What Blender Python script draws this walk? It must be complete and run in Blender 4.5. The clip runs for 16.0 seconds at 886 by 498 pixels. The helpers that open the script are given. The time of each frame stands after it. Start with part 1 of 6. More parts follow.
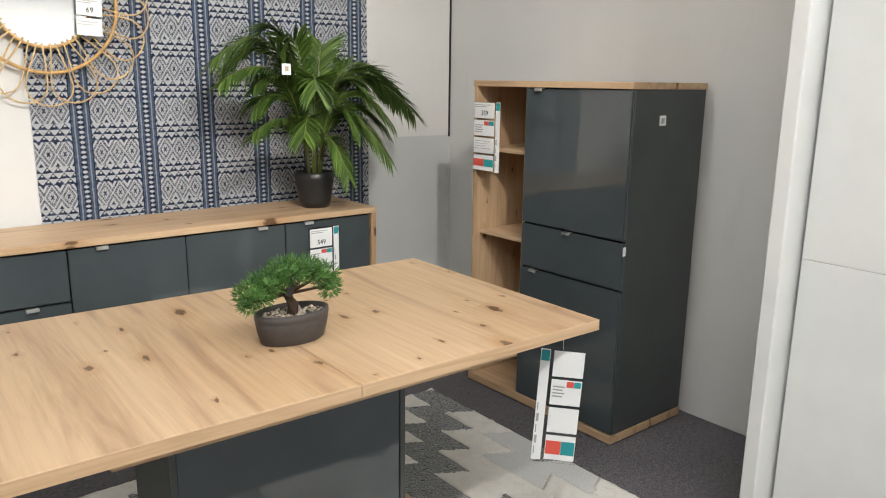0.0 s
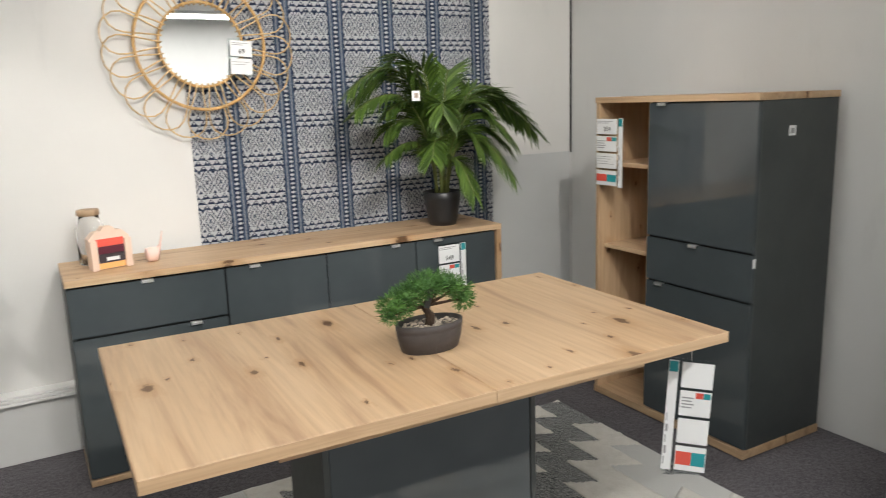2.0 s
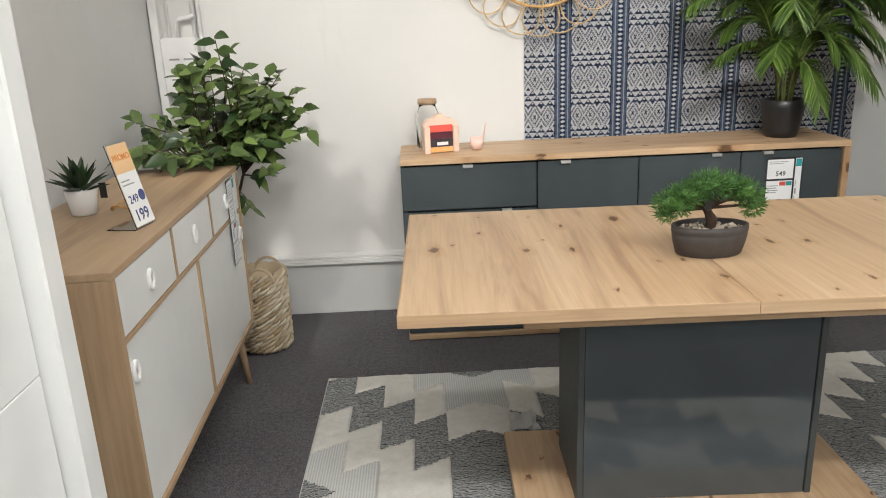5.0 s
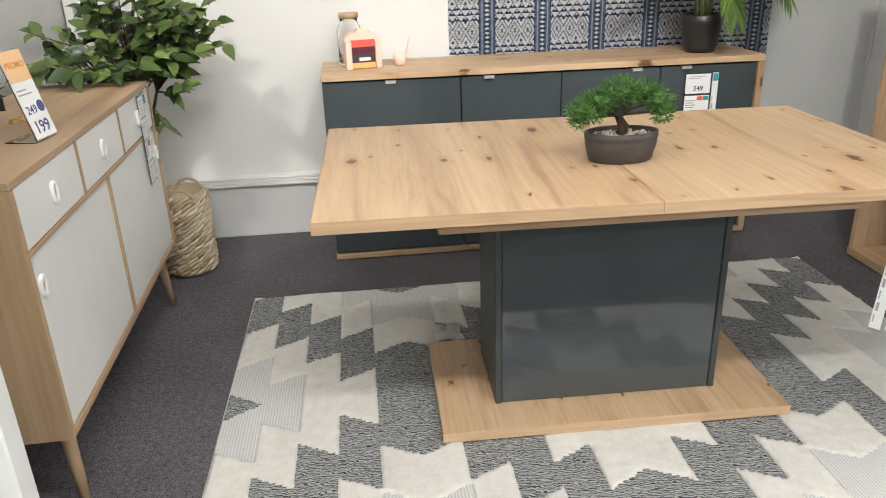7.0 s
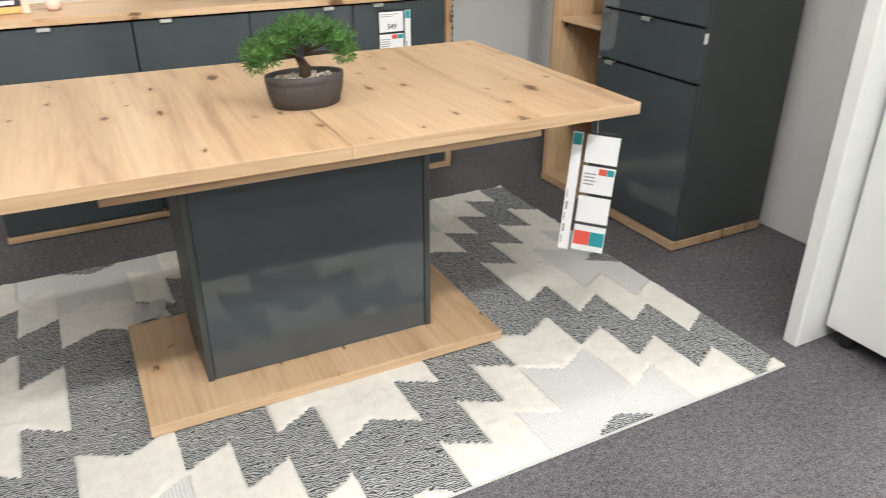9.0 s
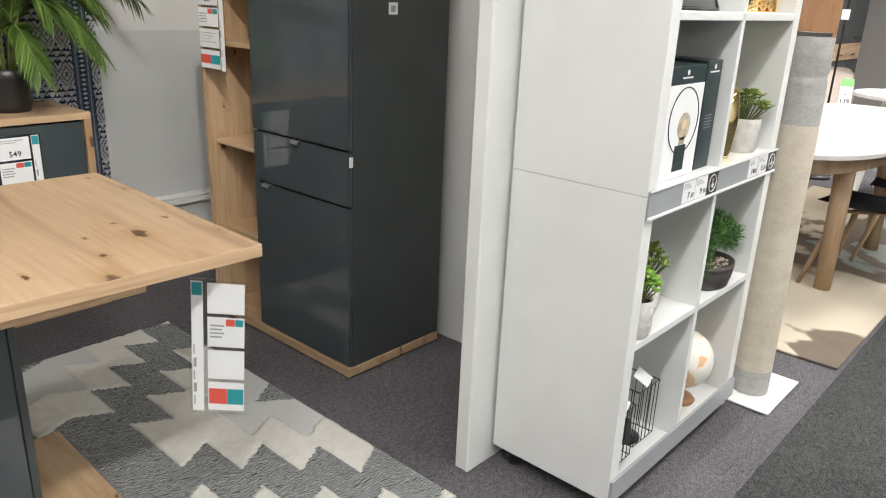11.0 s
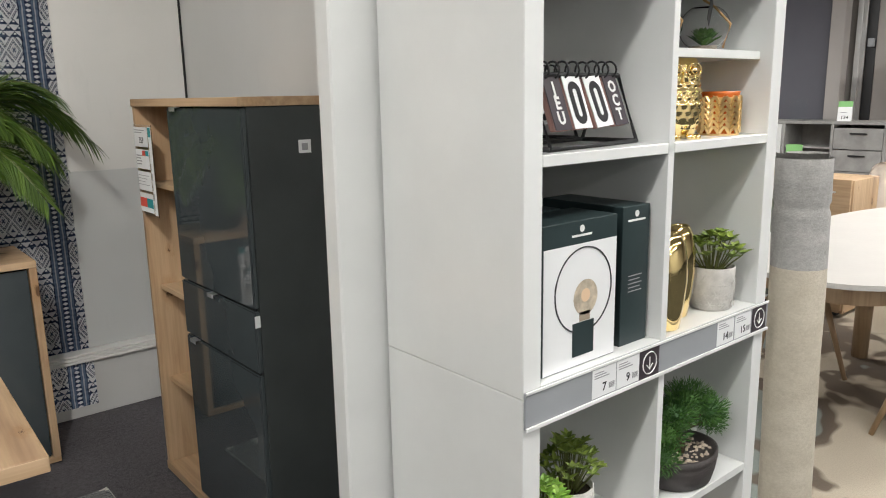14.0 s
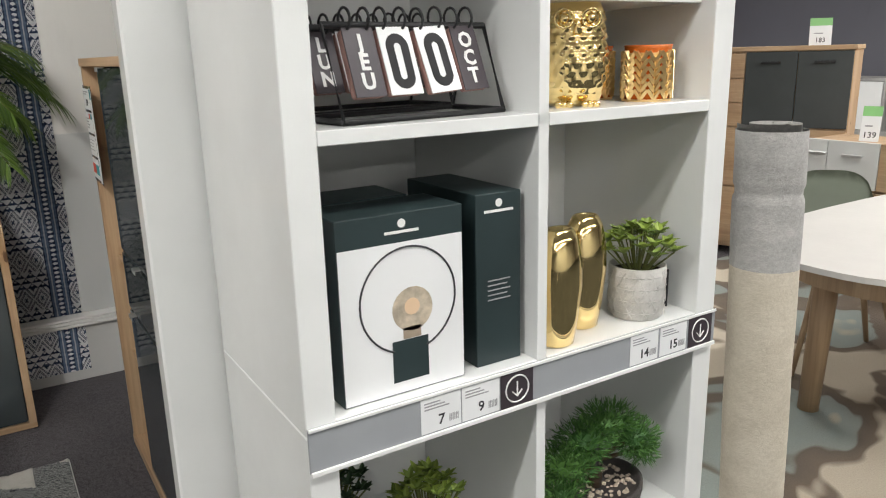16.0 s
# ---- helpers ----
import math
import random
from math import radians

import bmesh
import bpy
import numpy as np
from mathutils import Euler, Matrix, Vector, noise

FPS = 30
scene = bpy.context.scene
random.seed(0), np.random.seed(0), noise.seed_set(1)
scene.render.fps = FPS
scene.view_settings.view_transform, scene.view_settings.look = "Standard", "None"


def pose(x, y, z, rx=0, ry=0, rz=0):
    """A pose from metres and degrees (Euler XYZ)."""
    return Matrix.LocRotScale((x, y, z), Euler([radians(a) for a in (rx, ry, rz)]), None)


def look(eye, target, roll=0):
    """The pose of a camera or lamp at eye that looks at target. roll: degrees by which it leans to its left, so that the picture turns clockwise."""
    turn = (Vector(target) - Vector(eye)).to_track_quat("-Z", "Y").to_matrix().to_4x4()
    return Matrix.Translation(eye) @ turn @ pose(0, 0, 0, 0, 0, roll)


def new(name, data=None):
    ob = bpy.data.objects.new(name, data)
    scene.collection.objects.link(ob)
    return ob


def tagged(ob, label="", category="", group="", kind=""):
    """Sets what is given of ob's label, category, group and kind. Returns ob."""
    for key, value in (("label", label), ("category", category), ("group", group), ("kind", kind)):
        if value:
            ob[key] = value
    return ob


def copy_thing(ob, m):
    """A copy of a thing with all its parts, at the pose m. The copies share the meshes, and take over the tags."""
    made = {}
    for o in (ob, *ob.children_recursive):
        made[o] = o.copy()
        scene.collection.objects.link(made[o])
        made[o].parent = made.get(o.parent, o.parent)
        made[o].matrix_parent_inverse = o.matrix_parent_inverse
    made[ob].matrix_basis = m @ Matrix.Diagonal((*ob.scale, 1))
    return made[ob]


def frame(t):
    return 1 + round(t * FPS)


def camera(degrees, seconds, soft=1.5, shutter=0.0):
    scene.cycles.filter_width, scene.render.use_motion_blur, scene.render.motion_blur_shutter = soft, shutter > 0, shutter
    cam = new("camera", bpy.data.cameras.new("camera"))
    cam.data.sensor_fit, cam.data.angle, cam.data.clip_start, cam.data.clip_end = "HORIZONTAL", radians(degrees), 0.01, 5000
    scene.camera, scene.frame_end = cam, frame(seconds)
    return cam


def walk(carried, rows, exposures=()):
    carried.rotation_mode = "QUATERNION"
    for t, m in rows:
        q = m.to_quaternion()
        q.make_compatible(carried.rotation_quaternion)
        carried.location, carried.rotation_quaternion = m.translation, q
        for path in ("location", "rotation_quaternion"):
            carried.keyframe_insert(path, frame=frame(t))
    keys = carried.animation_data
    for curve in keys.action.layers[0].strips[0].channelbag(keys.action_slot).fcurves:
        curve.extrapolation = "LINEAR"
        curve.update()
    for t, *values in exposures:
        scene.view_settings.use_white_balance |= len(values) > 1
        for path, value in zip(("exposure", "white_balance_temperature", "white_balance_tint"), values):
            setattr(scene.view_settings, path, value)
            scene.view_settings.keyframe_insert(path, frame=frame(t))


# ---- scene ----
cam = camera(61.76, 16.0, 1.0, 0.25)
PATH = [
    (0, (0.605, 0.468, 1.438), (1.829, 1.987, 0.995), 0.72),
    (0.5, (0.563, 0.428, 1.446), (1.833, 1.925, 1.065), 0.28),
    (1, (0.549, 0.402, 1.456), (1.797, 1.922, 1.092), -0.20),
    (1.5, (0.547, 0.394, 1.454), (1.699, 1.988, 1.089), -1.25),
    (2, (0.514, 0.388, 1.463), (1.479, 2.095, 1.064), -2.00),
    (2.5, (0.509, 0.372, 1.468), (1.151, 2.223, 1.063), -2.83),
    (3, (0.569, 0.341, 1.467), (0.893, 2.272, 1.059), -3.06),
    (3.5, (0.635, 0.319, 1.434), (0.683, 2.271, 1.002), -2.75),
    (6, (0.720, 0.256, 1.354), (0.774, 2.139, 0.682), -1.87),
    (6.5, (0.736, 0.251, 1.330), (0.857, 2.116, 0.618), -1.74),
    (7, (0.760, 0.239, 1.332), (0.954, 2.080, 0.573), -1.85),
    (7.5, (0.782, 0.249, 1.327), (1.081, 2.050, 0.511), -1.62),
    (8, (0.812, 0.266, 1.318), (1.238, 2.015, 0.446), -1.32),
    (8.5, (0.847, 0.293, 1.296), (1.431, 1.980, 0.393), -0.98),
    (9, (0.898, 0.330, 1.293), (1.730, 1.913, 0.398), 0.13),
    (9.5, (0.966, 0.359, 1.307), (2.061, 1.793, 0.445), 1.28),
    (10, (1.064, 0.388, 1.315), (2.407, 1.624, 0.499), 2.44),
    (12.5, (1.631, 0.269, 1.426), (3.037, 1.622, 0.989), 1.21),
    (13, (1.763, 0.297, 1.437), (3.141, 1.685, 1.018), 0.45),
    (13.5, (1.866, 0.310, 1.442), (3.188, 1.751, 1.026), -0.35),
    (14, (1.984, 0.273, 1.438), (3.237, 1.777, 1.030), -1.06),
    (14.5, (2.126, 0.204, 1.447), (3.307, 1.768, 1.046), -1.76),
    (15, (2.248, 0.171, 1.455), (3.369, 1.777, 1.050), -2.33),
    (15.5, (2.394, 0.187, 1.446), (3.468, 1.814, 1.003), -2.46),
    (16, (2.529, 0.221, 1.428), (3.550, 1.863, 0.918), -1.47),
]
walk(cam, [(t, look(eye, target, roll)) for t, eye, target, roll in PATH], [(0, 0.08), (1.5, 0.0), (3.5, -0.1), (6, 0.02), (7, 0.16), (8, 0.3), (9, 0.36), (10.2, 0.26), (12.5, -0.22), (16, -0.30)])

# ---- light ----
world = bpy.data.worlds.new("store_dim")
scene.world = world
world.use_nodes = True
world.node_tree.nodes["Background"].inputs[0].default_value = (0.9, 0.95, 1.0, 1)
world.node_tree.nodes["Background"].inputs[1].default_value = 0.05
scene.view_settings.exposure = 0.0


def area_lamp(x, y, z, sx, sy, watts, color=(1.0, 0.985, 0.965), target=None):
    data = bpy.data.lights.new("lamp_light", "AREA")
    data.shape, data.size, data.size_y, data.energy, data.color = "RECTANGLE", sx, sy, watts, color
    ob = new("lamp_light", data)
    ob.matrix_world = look((x, y, z), target) if target else pose(x, y, z)
    return ob


def spot_lamp(eye, target, watts, degrees, radius=0.014, color=(1.0, 0.96, 0.9)):
    data = bpy.data.lights.new("spot_light", "SPOT")
    data.energy, data.spot_size, data.spot_blend, data.shadow_soft_size, data.color = watts, radians(degrees), 0.6, radius, color
    ob = new("spot_light", data)
    ob.matrix_world = look(eye, target)
    return ob


CEIL = 2.9
# Strips at assumed positions; the second is added to brighten the bay.
STRIPS = [(0.9, 0.4, 59), (1.45, 2.25, 7), (3.9, 0.0, 50), (6.4, 1.0, 80), (9.2, 1.0, 150), (-2.3, 0.22, 20), (0.6, -2.6, 34), (3.5, -2.6, 30), (6.4, -2.6, 60), (0.6, -4.9, 50), (3.5, -4.9, 50), (7.2, 5.0, 150)]
for px, py, watts in STRIPS:
    area_lamp(px, py, CEIL - 0.09, 2.3, 0.14, watts)
# First two follow the plant's shadow; last two are added to brighten walls.
SPOTS = [((0.75, -0.25, 2.72), (-0.1, 3.4, 0.95), 45, 34), ((-0.35, 1.45, 2.78), (0.22, 3.8, 0.85), 120, 40), ((1.7, 0.9, 2.72), (2.35, 3.8, 1.6), 125, 66), ((1.3, 0.9, 2.72), (1.3, 3.85, 1.7), 112, 62)]
for eye, target, watts, degrees in SPOTS:
    spot_lamp(eye, target, watts, degrees)


# ---- node helpers ----
class Ex:
    """A socket with arithmetic."""

    def __init__(self, nt, sock):
        self.nt, self.sock = nt, sock

    def op(self, kind, *others):
        n = self.nt.nodes.new("ShaderNodeMath")
        n.operation = kind
        for i, v in enumerate((self, *others)):
            if isinstance(v, Ex):
                self.nt.links.new(v.sock, n.inputs[i])
            else:
                n.inputs[i].default_value = v
        return Ex(self.nt, n.outputs[0])

    def __add__(self, o): return self.op("ADD", o)
    def __sub__(self, o): return self.op("SUBTRACT", o)
    def __mul__(self, o): return self.op("MULTIPLY", o)
    def __truediv__(self, o): return self.op("DIVIDE", o)
    def fract(self): return self.op("FRACT")
    def floor(self): return self.op("FLOOR")
    def abs(self): return self.op("ABSOLUTE")
    def lt(self, o): return self.op("LESS_THAN", o)
    def gt(self, o): return self.op("GREATER_THAN", o)
    def max(self, o): return self.op("MAXIMUM", o)
    def min(self, o): return self.op("MINIMUM", o)

    def mix(self, a, b):
        """a where self is 0, b where self is 1 (numbers)."""
        return (self * b) + ((self * -1.0 + 1.0) * a) if not isinstance(a, Ex) else self * b + (self * -1.0 + 1.0) * a


class Mat:
    def __init__(self, name, color=(0.8, 0.8, 0.8), rough=0.5, metal=0.0, spec=0.5, coat=0.0):
        self.m = bpy.data.materials.new(name)
        self.m.use_nodes = True
        self.nt = self.m.node_tree
        self.b = self.nt.nodes["Principled BSDF"]
        self.b.inputs["Base Color"].default_value = (*color, 1)
        self.b.inputs["Roughness"].default_value = rough
        self.b.inputs["Metallic"].default_value = metal
        self.b.inputs["Specular IOR Level"].default_value = spec
        self.b.inputs["Coat Weight"].default_value = coat
        self.b.inputs["Coat Roughness"].default_value = 0.04
        self.coord = None

    def pos(self, scale=(1, 1, 1), which="Object"):
        if not self.coord:
            self.coord = self.nt.nodes.new("ShaderNodeTexCoord")
        mp = self.nt.nodes.new("ShaderNodeMapping")
        mp.inputs["Scale"].default_value = scale
        self.nt.links.new(self.coord.outputs[which], mp.inputs[0])
        return mp.outputs[0]

    def xyz(self):
        s = self.nt.nodes.new("ShaderNodeSeparateXYZ")
        self.nt.links.new(self.pos(), s.inputs[0])
        return [Ex(self.nt, o) for o in s.outputs]

    def noise(self, scale, detail=4, stretch=(1, 1, 1), rough=0.55, distort=0.0):
        n = self.nt.nodes.new("ShaderNodeTexNoise")
        n.inputs["Scale"].default_value, n.inputs["Detail"].default_value = scale, detail
        n.inputs["Roughness"].default_value, n.inputs["Distortion"].default_value = rough, distort
        self.nt.links.new(self.pos(stretch), n.inputs["Vector"])
        return Ex(self.nt, n.outputs[0])

    def voronoi(self, scale, stretch=(1, 1, 1), out="Distance", feature="F1"):
        n = self.nt.nodes.new("ShaderNodeTexVoronoi")
        n.feature = feature
        n.inputs["Scale"].default_value = scale
        self.nt.links.new(self.pos(stretch), n.inputs["Vector"])
        return Ex(self.nt, n.outputs[out])

    def rand(self):
        n = self.nt.nodes.new("ShaderNodeObjectInfo")
        return Ex(self.nt, n.outputs["Random"])

    def island(self):
        n = self.nt.nodes.new("ShaderNodeNewGeometry")
        return Ex(self.nt, n.outputs["Random Per Island"])

    def ramp(self, ex, stops):
        n = self.nt.nodes.new("ShaderNodeValToRGB")
        while len(n.color_ramp.elements) < len(stops):
            n.color_ramp.elements.new(0.5)
        for e, (p, c) in zip(n.color_ramp.elements, stops):
            e.position, e.color = p, (*c, 1) if len(c) == 3 else c
        self.nt.links.new(ex.sock, n.inputs[0])
        return n.outputs[0]

    def blend(self, fac, a, b, kind="MIX"):
        n = self.nt.nodes.new("ShaderNodeMix")
        n.data_type, n.blend_type = "RGBA", kind
        for sock, v in ((n.inputs[0], fac), (n.inputs[6], a), (n.inputs[7], b)):
            if isinstance(v, Ex):
                self.nt.links.new(v.sock, sock)
            elif isinstance(v, bpy.types.NodeSocket):
                self.nt.links.new(v, sock)
            elif isinstance(v, (int, float)):
                sock.default_value = v
            else:
                sock.default_value = (*v, 1)
        return n.outputs[2]

    def color(self, sock):
        self.nt.links.new(sock, self.b.inputs["Base Color"])
        return self

    def rough(self, ex, lo, hi):
        self.nt.links.new((ex * (hi - lo) + lo).sock, self.b.inputs["Roughness"])
        return self

    def bump(self, ex, dist=0.001, strength=1.0):
        n = self.nt.nodes.new("ShaderNodeBump")
        n.inputs["Strength"].default_value, n.inputs["Distance"].default_value = strength, dist
        self.nt.links.new(ex.sock, n.inputs["Height"])
        self.nt.links.new(n.outputs[0], self.b.inputs["Normal"])
        return self


# ---- materials ----
def plain(name, color, rough=0.5, metal=0.0, vary=0.06, scale=6.0, bump=0.0, coat=0.0, spec=0.5):
    """Paint, plastic or metal with slight unevenness in tone and gloss."""
    m = Mat(name, color, rough, metal, spec, coat)
    n = m.noise(scale, 5)
    lo, hi = [tuple(max(0.0, c * (1 + s * vary)) for c in color) for s in (-1, 1)]
    m.color(m.ramp(n, [(0.3, lo), (0.7, hi)]))
    m.rough(m.noise(scale * 7, 3), max(0.02, rough - 0.06), rough + 0.06)
    if bump:
        m.bump(m.noise(scale * 60, 3), bump)
    return m.m


def oak(name, axis, tone=1.0, board=0.16, knots=True, tint=(1, 1, 1)):
    """Light knotty oak decor with the grain along one axis."""
    m = Mat(name, rough=0.45)
    long, across = 1.0, 11.0
    st = [across] * 3
    st[axis] = long
    fine = [90.0] * 3
    fine[axis] = 3.0
    warp = m.noise(1.0, 6, st, 0.6, 0.8)
    hair = m.noise(1.0, 3, fine)
    c = m.ramp(warp, [(0.30, (0.40 * tone, 0.26 * tone, 0.158 * tone)), (0.47, (0.56 * tone, 0.393 * tone, 0.240 * tone)), (0.75, (0.63 * tone, 0.458 * tone, 0.292 * tone))])
    wide = [2.6] * 3
    wide[axis] = 0.7
    cloud = m.noise(1.0, 4, wide, 0.6, 1.1)
    c = m.blend(0.30 if knots else 0.12, c, m.ramp(cloud, [(0.46, (1, 1, 1)), (0.60, (0.80, 0.66, 0.50)), (0.66, (0.94, 0.88, 0.80))]), "MULTIPLY")
    c = m.blend(0.22, c, m.ramp(hair, [(0.32, (0.34, 0.26, 0.18)), (0.6, (1, 1, 1))]), "MULTIPLY")
    x, y, z = m.xyz()
    side = (y, x, x)[axis]
    strip = ((side + z * (0.0 if axis != 2 else 1.0) + y * (1.0 if axis == 2 else 0.0)) / board).floor()
    wn = m.nt.nodes.new("ShaderNodeTexWhiteNoise")
    wn.noise_dimensions = "1D"
    m.nt.links.new(strip.sock, wn.inputs["W"])
    c = m.blend(0.14, c, m.ramp(Ex(m.nt, wn.outputs[0]), [(0.0, (0.72, 0.66, 0.58)), (1.0, (1, 1, 1))]), "MULTIPLY")
    if knots:
        ks = [7.6, 7.6, 0.0] if axis < 2 else [1.5, 7.6, 7.6]
        ks[axis] = 3.9
        uv = m.nt.nodes.new("ShaderNodeCombineXYZ")
        first_axis, second_axis = (x * ks[0], y * ks[1]) if axis < 2 else ((x + y) * ks[1], z * ks[2])
        m.nt.links.new(first_axis.sock, uv.inputs[0])
        m.nt.links.new(second_axis.sock, uv.inputs[1])
        vor = m.nt.nodes.new("ShaderNodeTexVoronoi")
        vor.voronoi_dimensions = "2D"
        vor.inputs["Scale"].default_value = 1.0
        m.nt.links.new(uv.outputs[0], vor.inputs["Vector"])
        d, pick = Ex(m.nt, vor.outputs["Distance"]), Ex(m.nt, vor.outputs["Color"])
        sep = m.nt.nodes.new("ShaderNodeSeparateColor")
        m.nt.links.new(pick.sock, sep.inputs[0])
        chosen = Ex(m.nt, sep.outputs[0]).gt(0.36)
        tall = Ex(m.nt, sep.outputs[1])
        size = tall * tall * tall * 0.13 + 0.027
        streak = [70.0] * 3
        streak[axis] = 26.0
        wob = (m.noise(1.0, 5, streak, 0.7) - 0.5) * 0.30
        near = ((d + wob) / size) * -1.0 + 1.0
        k = near.max(0.0).min(1.0) * chosen
        halo = (((d + wob * 1.5) / (size * 3.2)) * -1.0 + 1.0).max(0.0).min(1.0) * chosen
        c = m.blend(halo * 0.6, c, (0.36 * tone, 0.19 * tone, 0.075 * tone))
        c = m.blend((k * 2.6).min(1.0), c, (0.13, 0.066, 0.028))
    if tint != (1, 1, 1):
        c = m.blend(1.0, c, tint, "MULTIPLY")
    m.color(c)
    m.rough(hair, 0.38, 0.55)
    m.bump(hair, 0.0004, 0.5)
    return m.m


OAK_X, OAK_Y, OAK_Z = oak("oak_grain_x", 0), oak("oak_grain_y", 1), oak("oak_grain_z", 2)
ASH_Y, ASH_Z = oak("pale_oak_y", 1, 0.82, 0.3, False), oak("pale_oak_z", 2, 0.82, 0.3, False)
ACACIA = oak("warm_acacia_z", 2, 0.62, 0.09, True, (1.05, 0.80, 0.66))
OAK_EDGE = oak("oak_edge_x", 0, 1.08, 0.4, False)
BEECH = oak("beech_leg_wood", 2, 0.78, 0.5, False)


def gloss_grey():
    m = Mat("high_gloss_anthracite", (0.05, 0.058, 0.06), 0.09, 0, 0.5, 0.0)
    m.color(m.ramp(m.noise(3.0, 4), [(0.3, (0.052, 0.064, 0.069)), (0.7, (0.066, 0.079, 0.084))]))
    m.rough(m.noise(14, 4), 0.03, 0.065)
    m.b.inputs["Specular IOR Level"].default_value = 0.75
    m.bump(m.noise(7.0, 2), 0.0004, 0.12)
    return m.m


GLOSS = gloss_grey()
ANTHRACITE = plain("matt_anthracite", (0.051, 0.058, 0.058), 0.5, bump=0.0002, vary=0.1)
# Near-black for open joints and hollow insides; their shade is in the colour.
DARK_GAP = plain("dark_gap_shade", (0.012, 0.012, 0.012), 0.8)
WHITE = plain("white_melamine", (0.77, 0.78, 0.765), 0.2, vary=0.03, bump=0.0001)
WHITE_MATT = plain("white_lacquer_front", (0.74, 0.75, 0.73), 0.4, vary=0.03)
WHITE_PLASTIC = plain("white_plastic", (0.8, 0.8, 0.79), 0.35)
CHROME = plain("brushed_steel", (0.86, 0.86, 0.85), 0.42, 1.0)
BLACK = plain("black_metal", (0.016, 0.016, 0.017), 0.45)
BLACK_PLASTIC = plain("black_plastic", (0.02, 0.02, 0.021), 0.4)
GOLD = plain("polished_gold", (0.95, 0.74, 0.36), 0.09, 1.0, vary=0.08)
PAPER = plain("white_paper_card", (0.82, 0.83, 0.83), 0.55, vary=0.02)
INK = plain("black_ink", (0.03, 0.03, 0.035), 0.6)
INK_GREY = plain("grey_ink", (0.35, 0.35, 0.36), 0.6)
RED = plain("red_orange_print", (0.72, 0.10, 0.07), 0.5)
TEAL = plain("teal_print", (0.02, 0.30, 0.33), 0.5)
ORANGE = plain("orange_print", (0.88, 0.45, 0.16), 0.5)
APRICOT = plain("apricot_print", (0.84, 0.56, 0.30), 0.5)
BLUE_INK = plain("blue_ink", (0.06, 0.08, 0.22), 0.6)
GREEN_PRINT = plain("light_green_print", (0.25, 0.55, 0.2), 0.5)
STRIP_GREY = plain("grey_price_strip", (0.33, 0.345, 0.36), 0.35)
WORN_EDGE = plain("worn_card_edge", (0.35, 0.2, 0.17), 0.8)
CARD_DARK = plain("dark_plum_card", (0.045, 0.035, 0.042), 0.45)
BOX_DARK = plain("dark_green_carton", (0.022, 0.038, 0.04), 0.45, vary=0.12)
SOIL = plain("dark_soil", (0.035, 0.024, 0.016), 0.95, vary=0.5, scale=120, bump=0.003)
PEBBLE = plain("pebbles", (0.45, 0.38, 0.3), 0.7, vary=0.4, scale=25)
BARK = plain("brown_bark", (0.085, 0.05, 0.03), 0.9, vary=0.4, scale=50, bump=0.003)
POT_DARK = plain("dark_brown_ceramic", (0.06, 0.052, 0.05), 0.5, vary=0.15, scale=40, bump=0.0006)
CONCRETE = plain("pale_concrete", (0.62, 0.605, 0.575), 0.75, vary=0.15, scale=30, bump=0.0012)
PINK = plain("pale_pink_ceramic", (0.78, 0.55, 0.48), 0.35)
BLUSH = plain("blush_card", (0.74, 0.56, 0.45), 0.55)
PLUM = plain("plum_print", (0.10, 0.015, 0.03), 0.5)
SILVER_TXT = plain("letter_white", (0.8, 0.8, 0.78), 0.5)


def wall_paint(name, color):
    m = Mat(name, color, 0.75)
    n = m.noise(1.3, 6)
    c = m.ramp(n, [(0.3, tuple(v * 0.94 for v in color)), (0.7, tuple(v * 1.03 for v in color))])
    marks = m.noise(7.0, 5, (1, 1, 0.25), 0.7)
    c = m.blend(0.35, c, m.ramp(marks, [(0.28, (0.86, 0.86, 0.86)), (0.42, (1, 1, 1))]), "MULTIPLY")
    m.color(c)
    m.bump(m.noise(160, 4), 0.0005, 0.5)
    return m.m


WALL_WHITE = wall_paint("warm_white_wall_paint", (0.70, 0.695, 0.675))
WALL_GREY = wall_paint("light_grey_wall_paint", (0.655, 0.66, 0.65))
WALL_BOARD = wall_paint("grey_blue_wall_board", (0.565, 0.58, 0.58))
WALL_FAR = wall_paint("taupe_wall_paint", (0.42, 0.395, 0.37))
WALL_SLATE = wall_paint("slate_blue_wall_paint", (0.125, 0.125, 0.145))
CEIL_MAT = wall_paint("white_ceiling_tiles", (0.72, 0.72, 0.7))


def carpet(name, lo, hi):
    m = Mat(name, hi, 0.95, 0, 0.1)
    a, b, c3 = m.noise(210, 3, rough=0.8), m.noise(60, 4), m.noise(2.2, 4)
    mixv = a * 0.70 + b * 0.20 + c3 * 0.10
    m.color(m.ramp(mixv, [(0.40, lo), (0.51, tuple((p + q) / 2 for p, q in zip(lo, hi))), (0.61, hi)]))
    m.bump(a, 0.002, 0.5)
    return m.m


CARPET = carpet("heather_grey_carpet", (0.036, 0.034, 0.038), (0.215, 0.203, 0.218))
CARPET_DARK = carpet("dark_aisle_carpet", (0.016, 0.017, 0.017), (0.11, 0.114, 0.112))


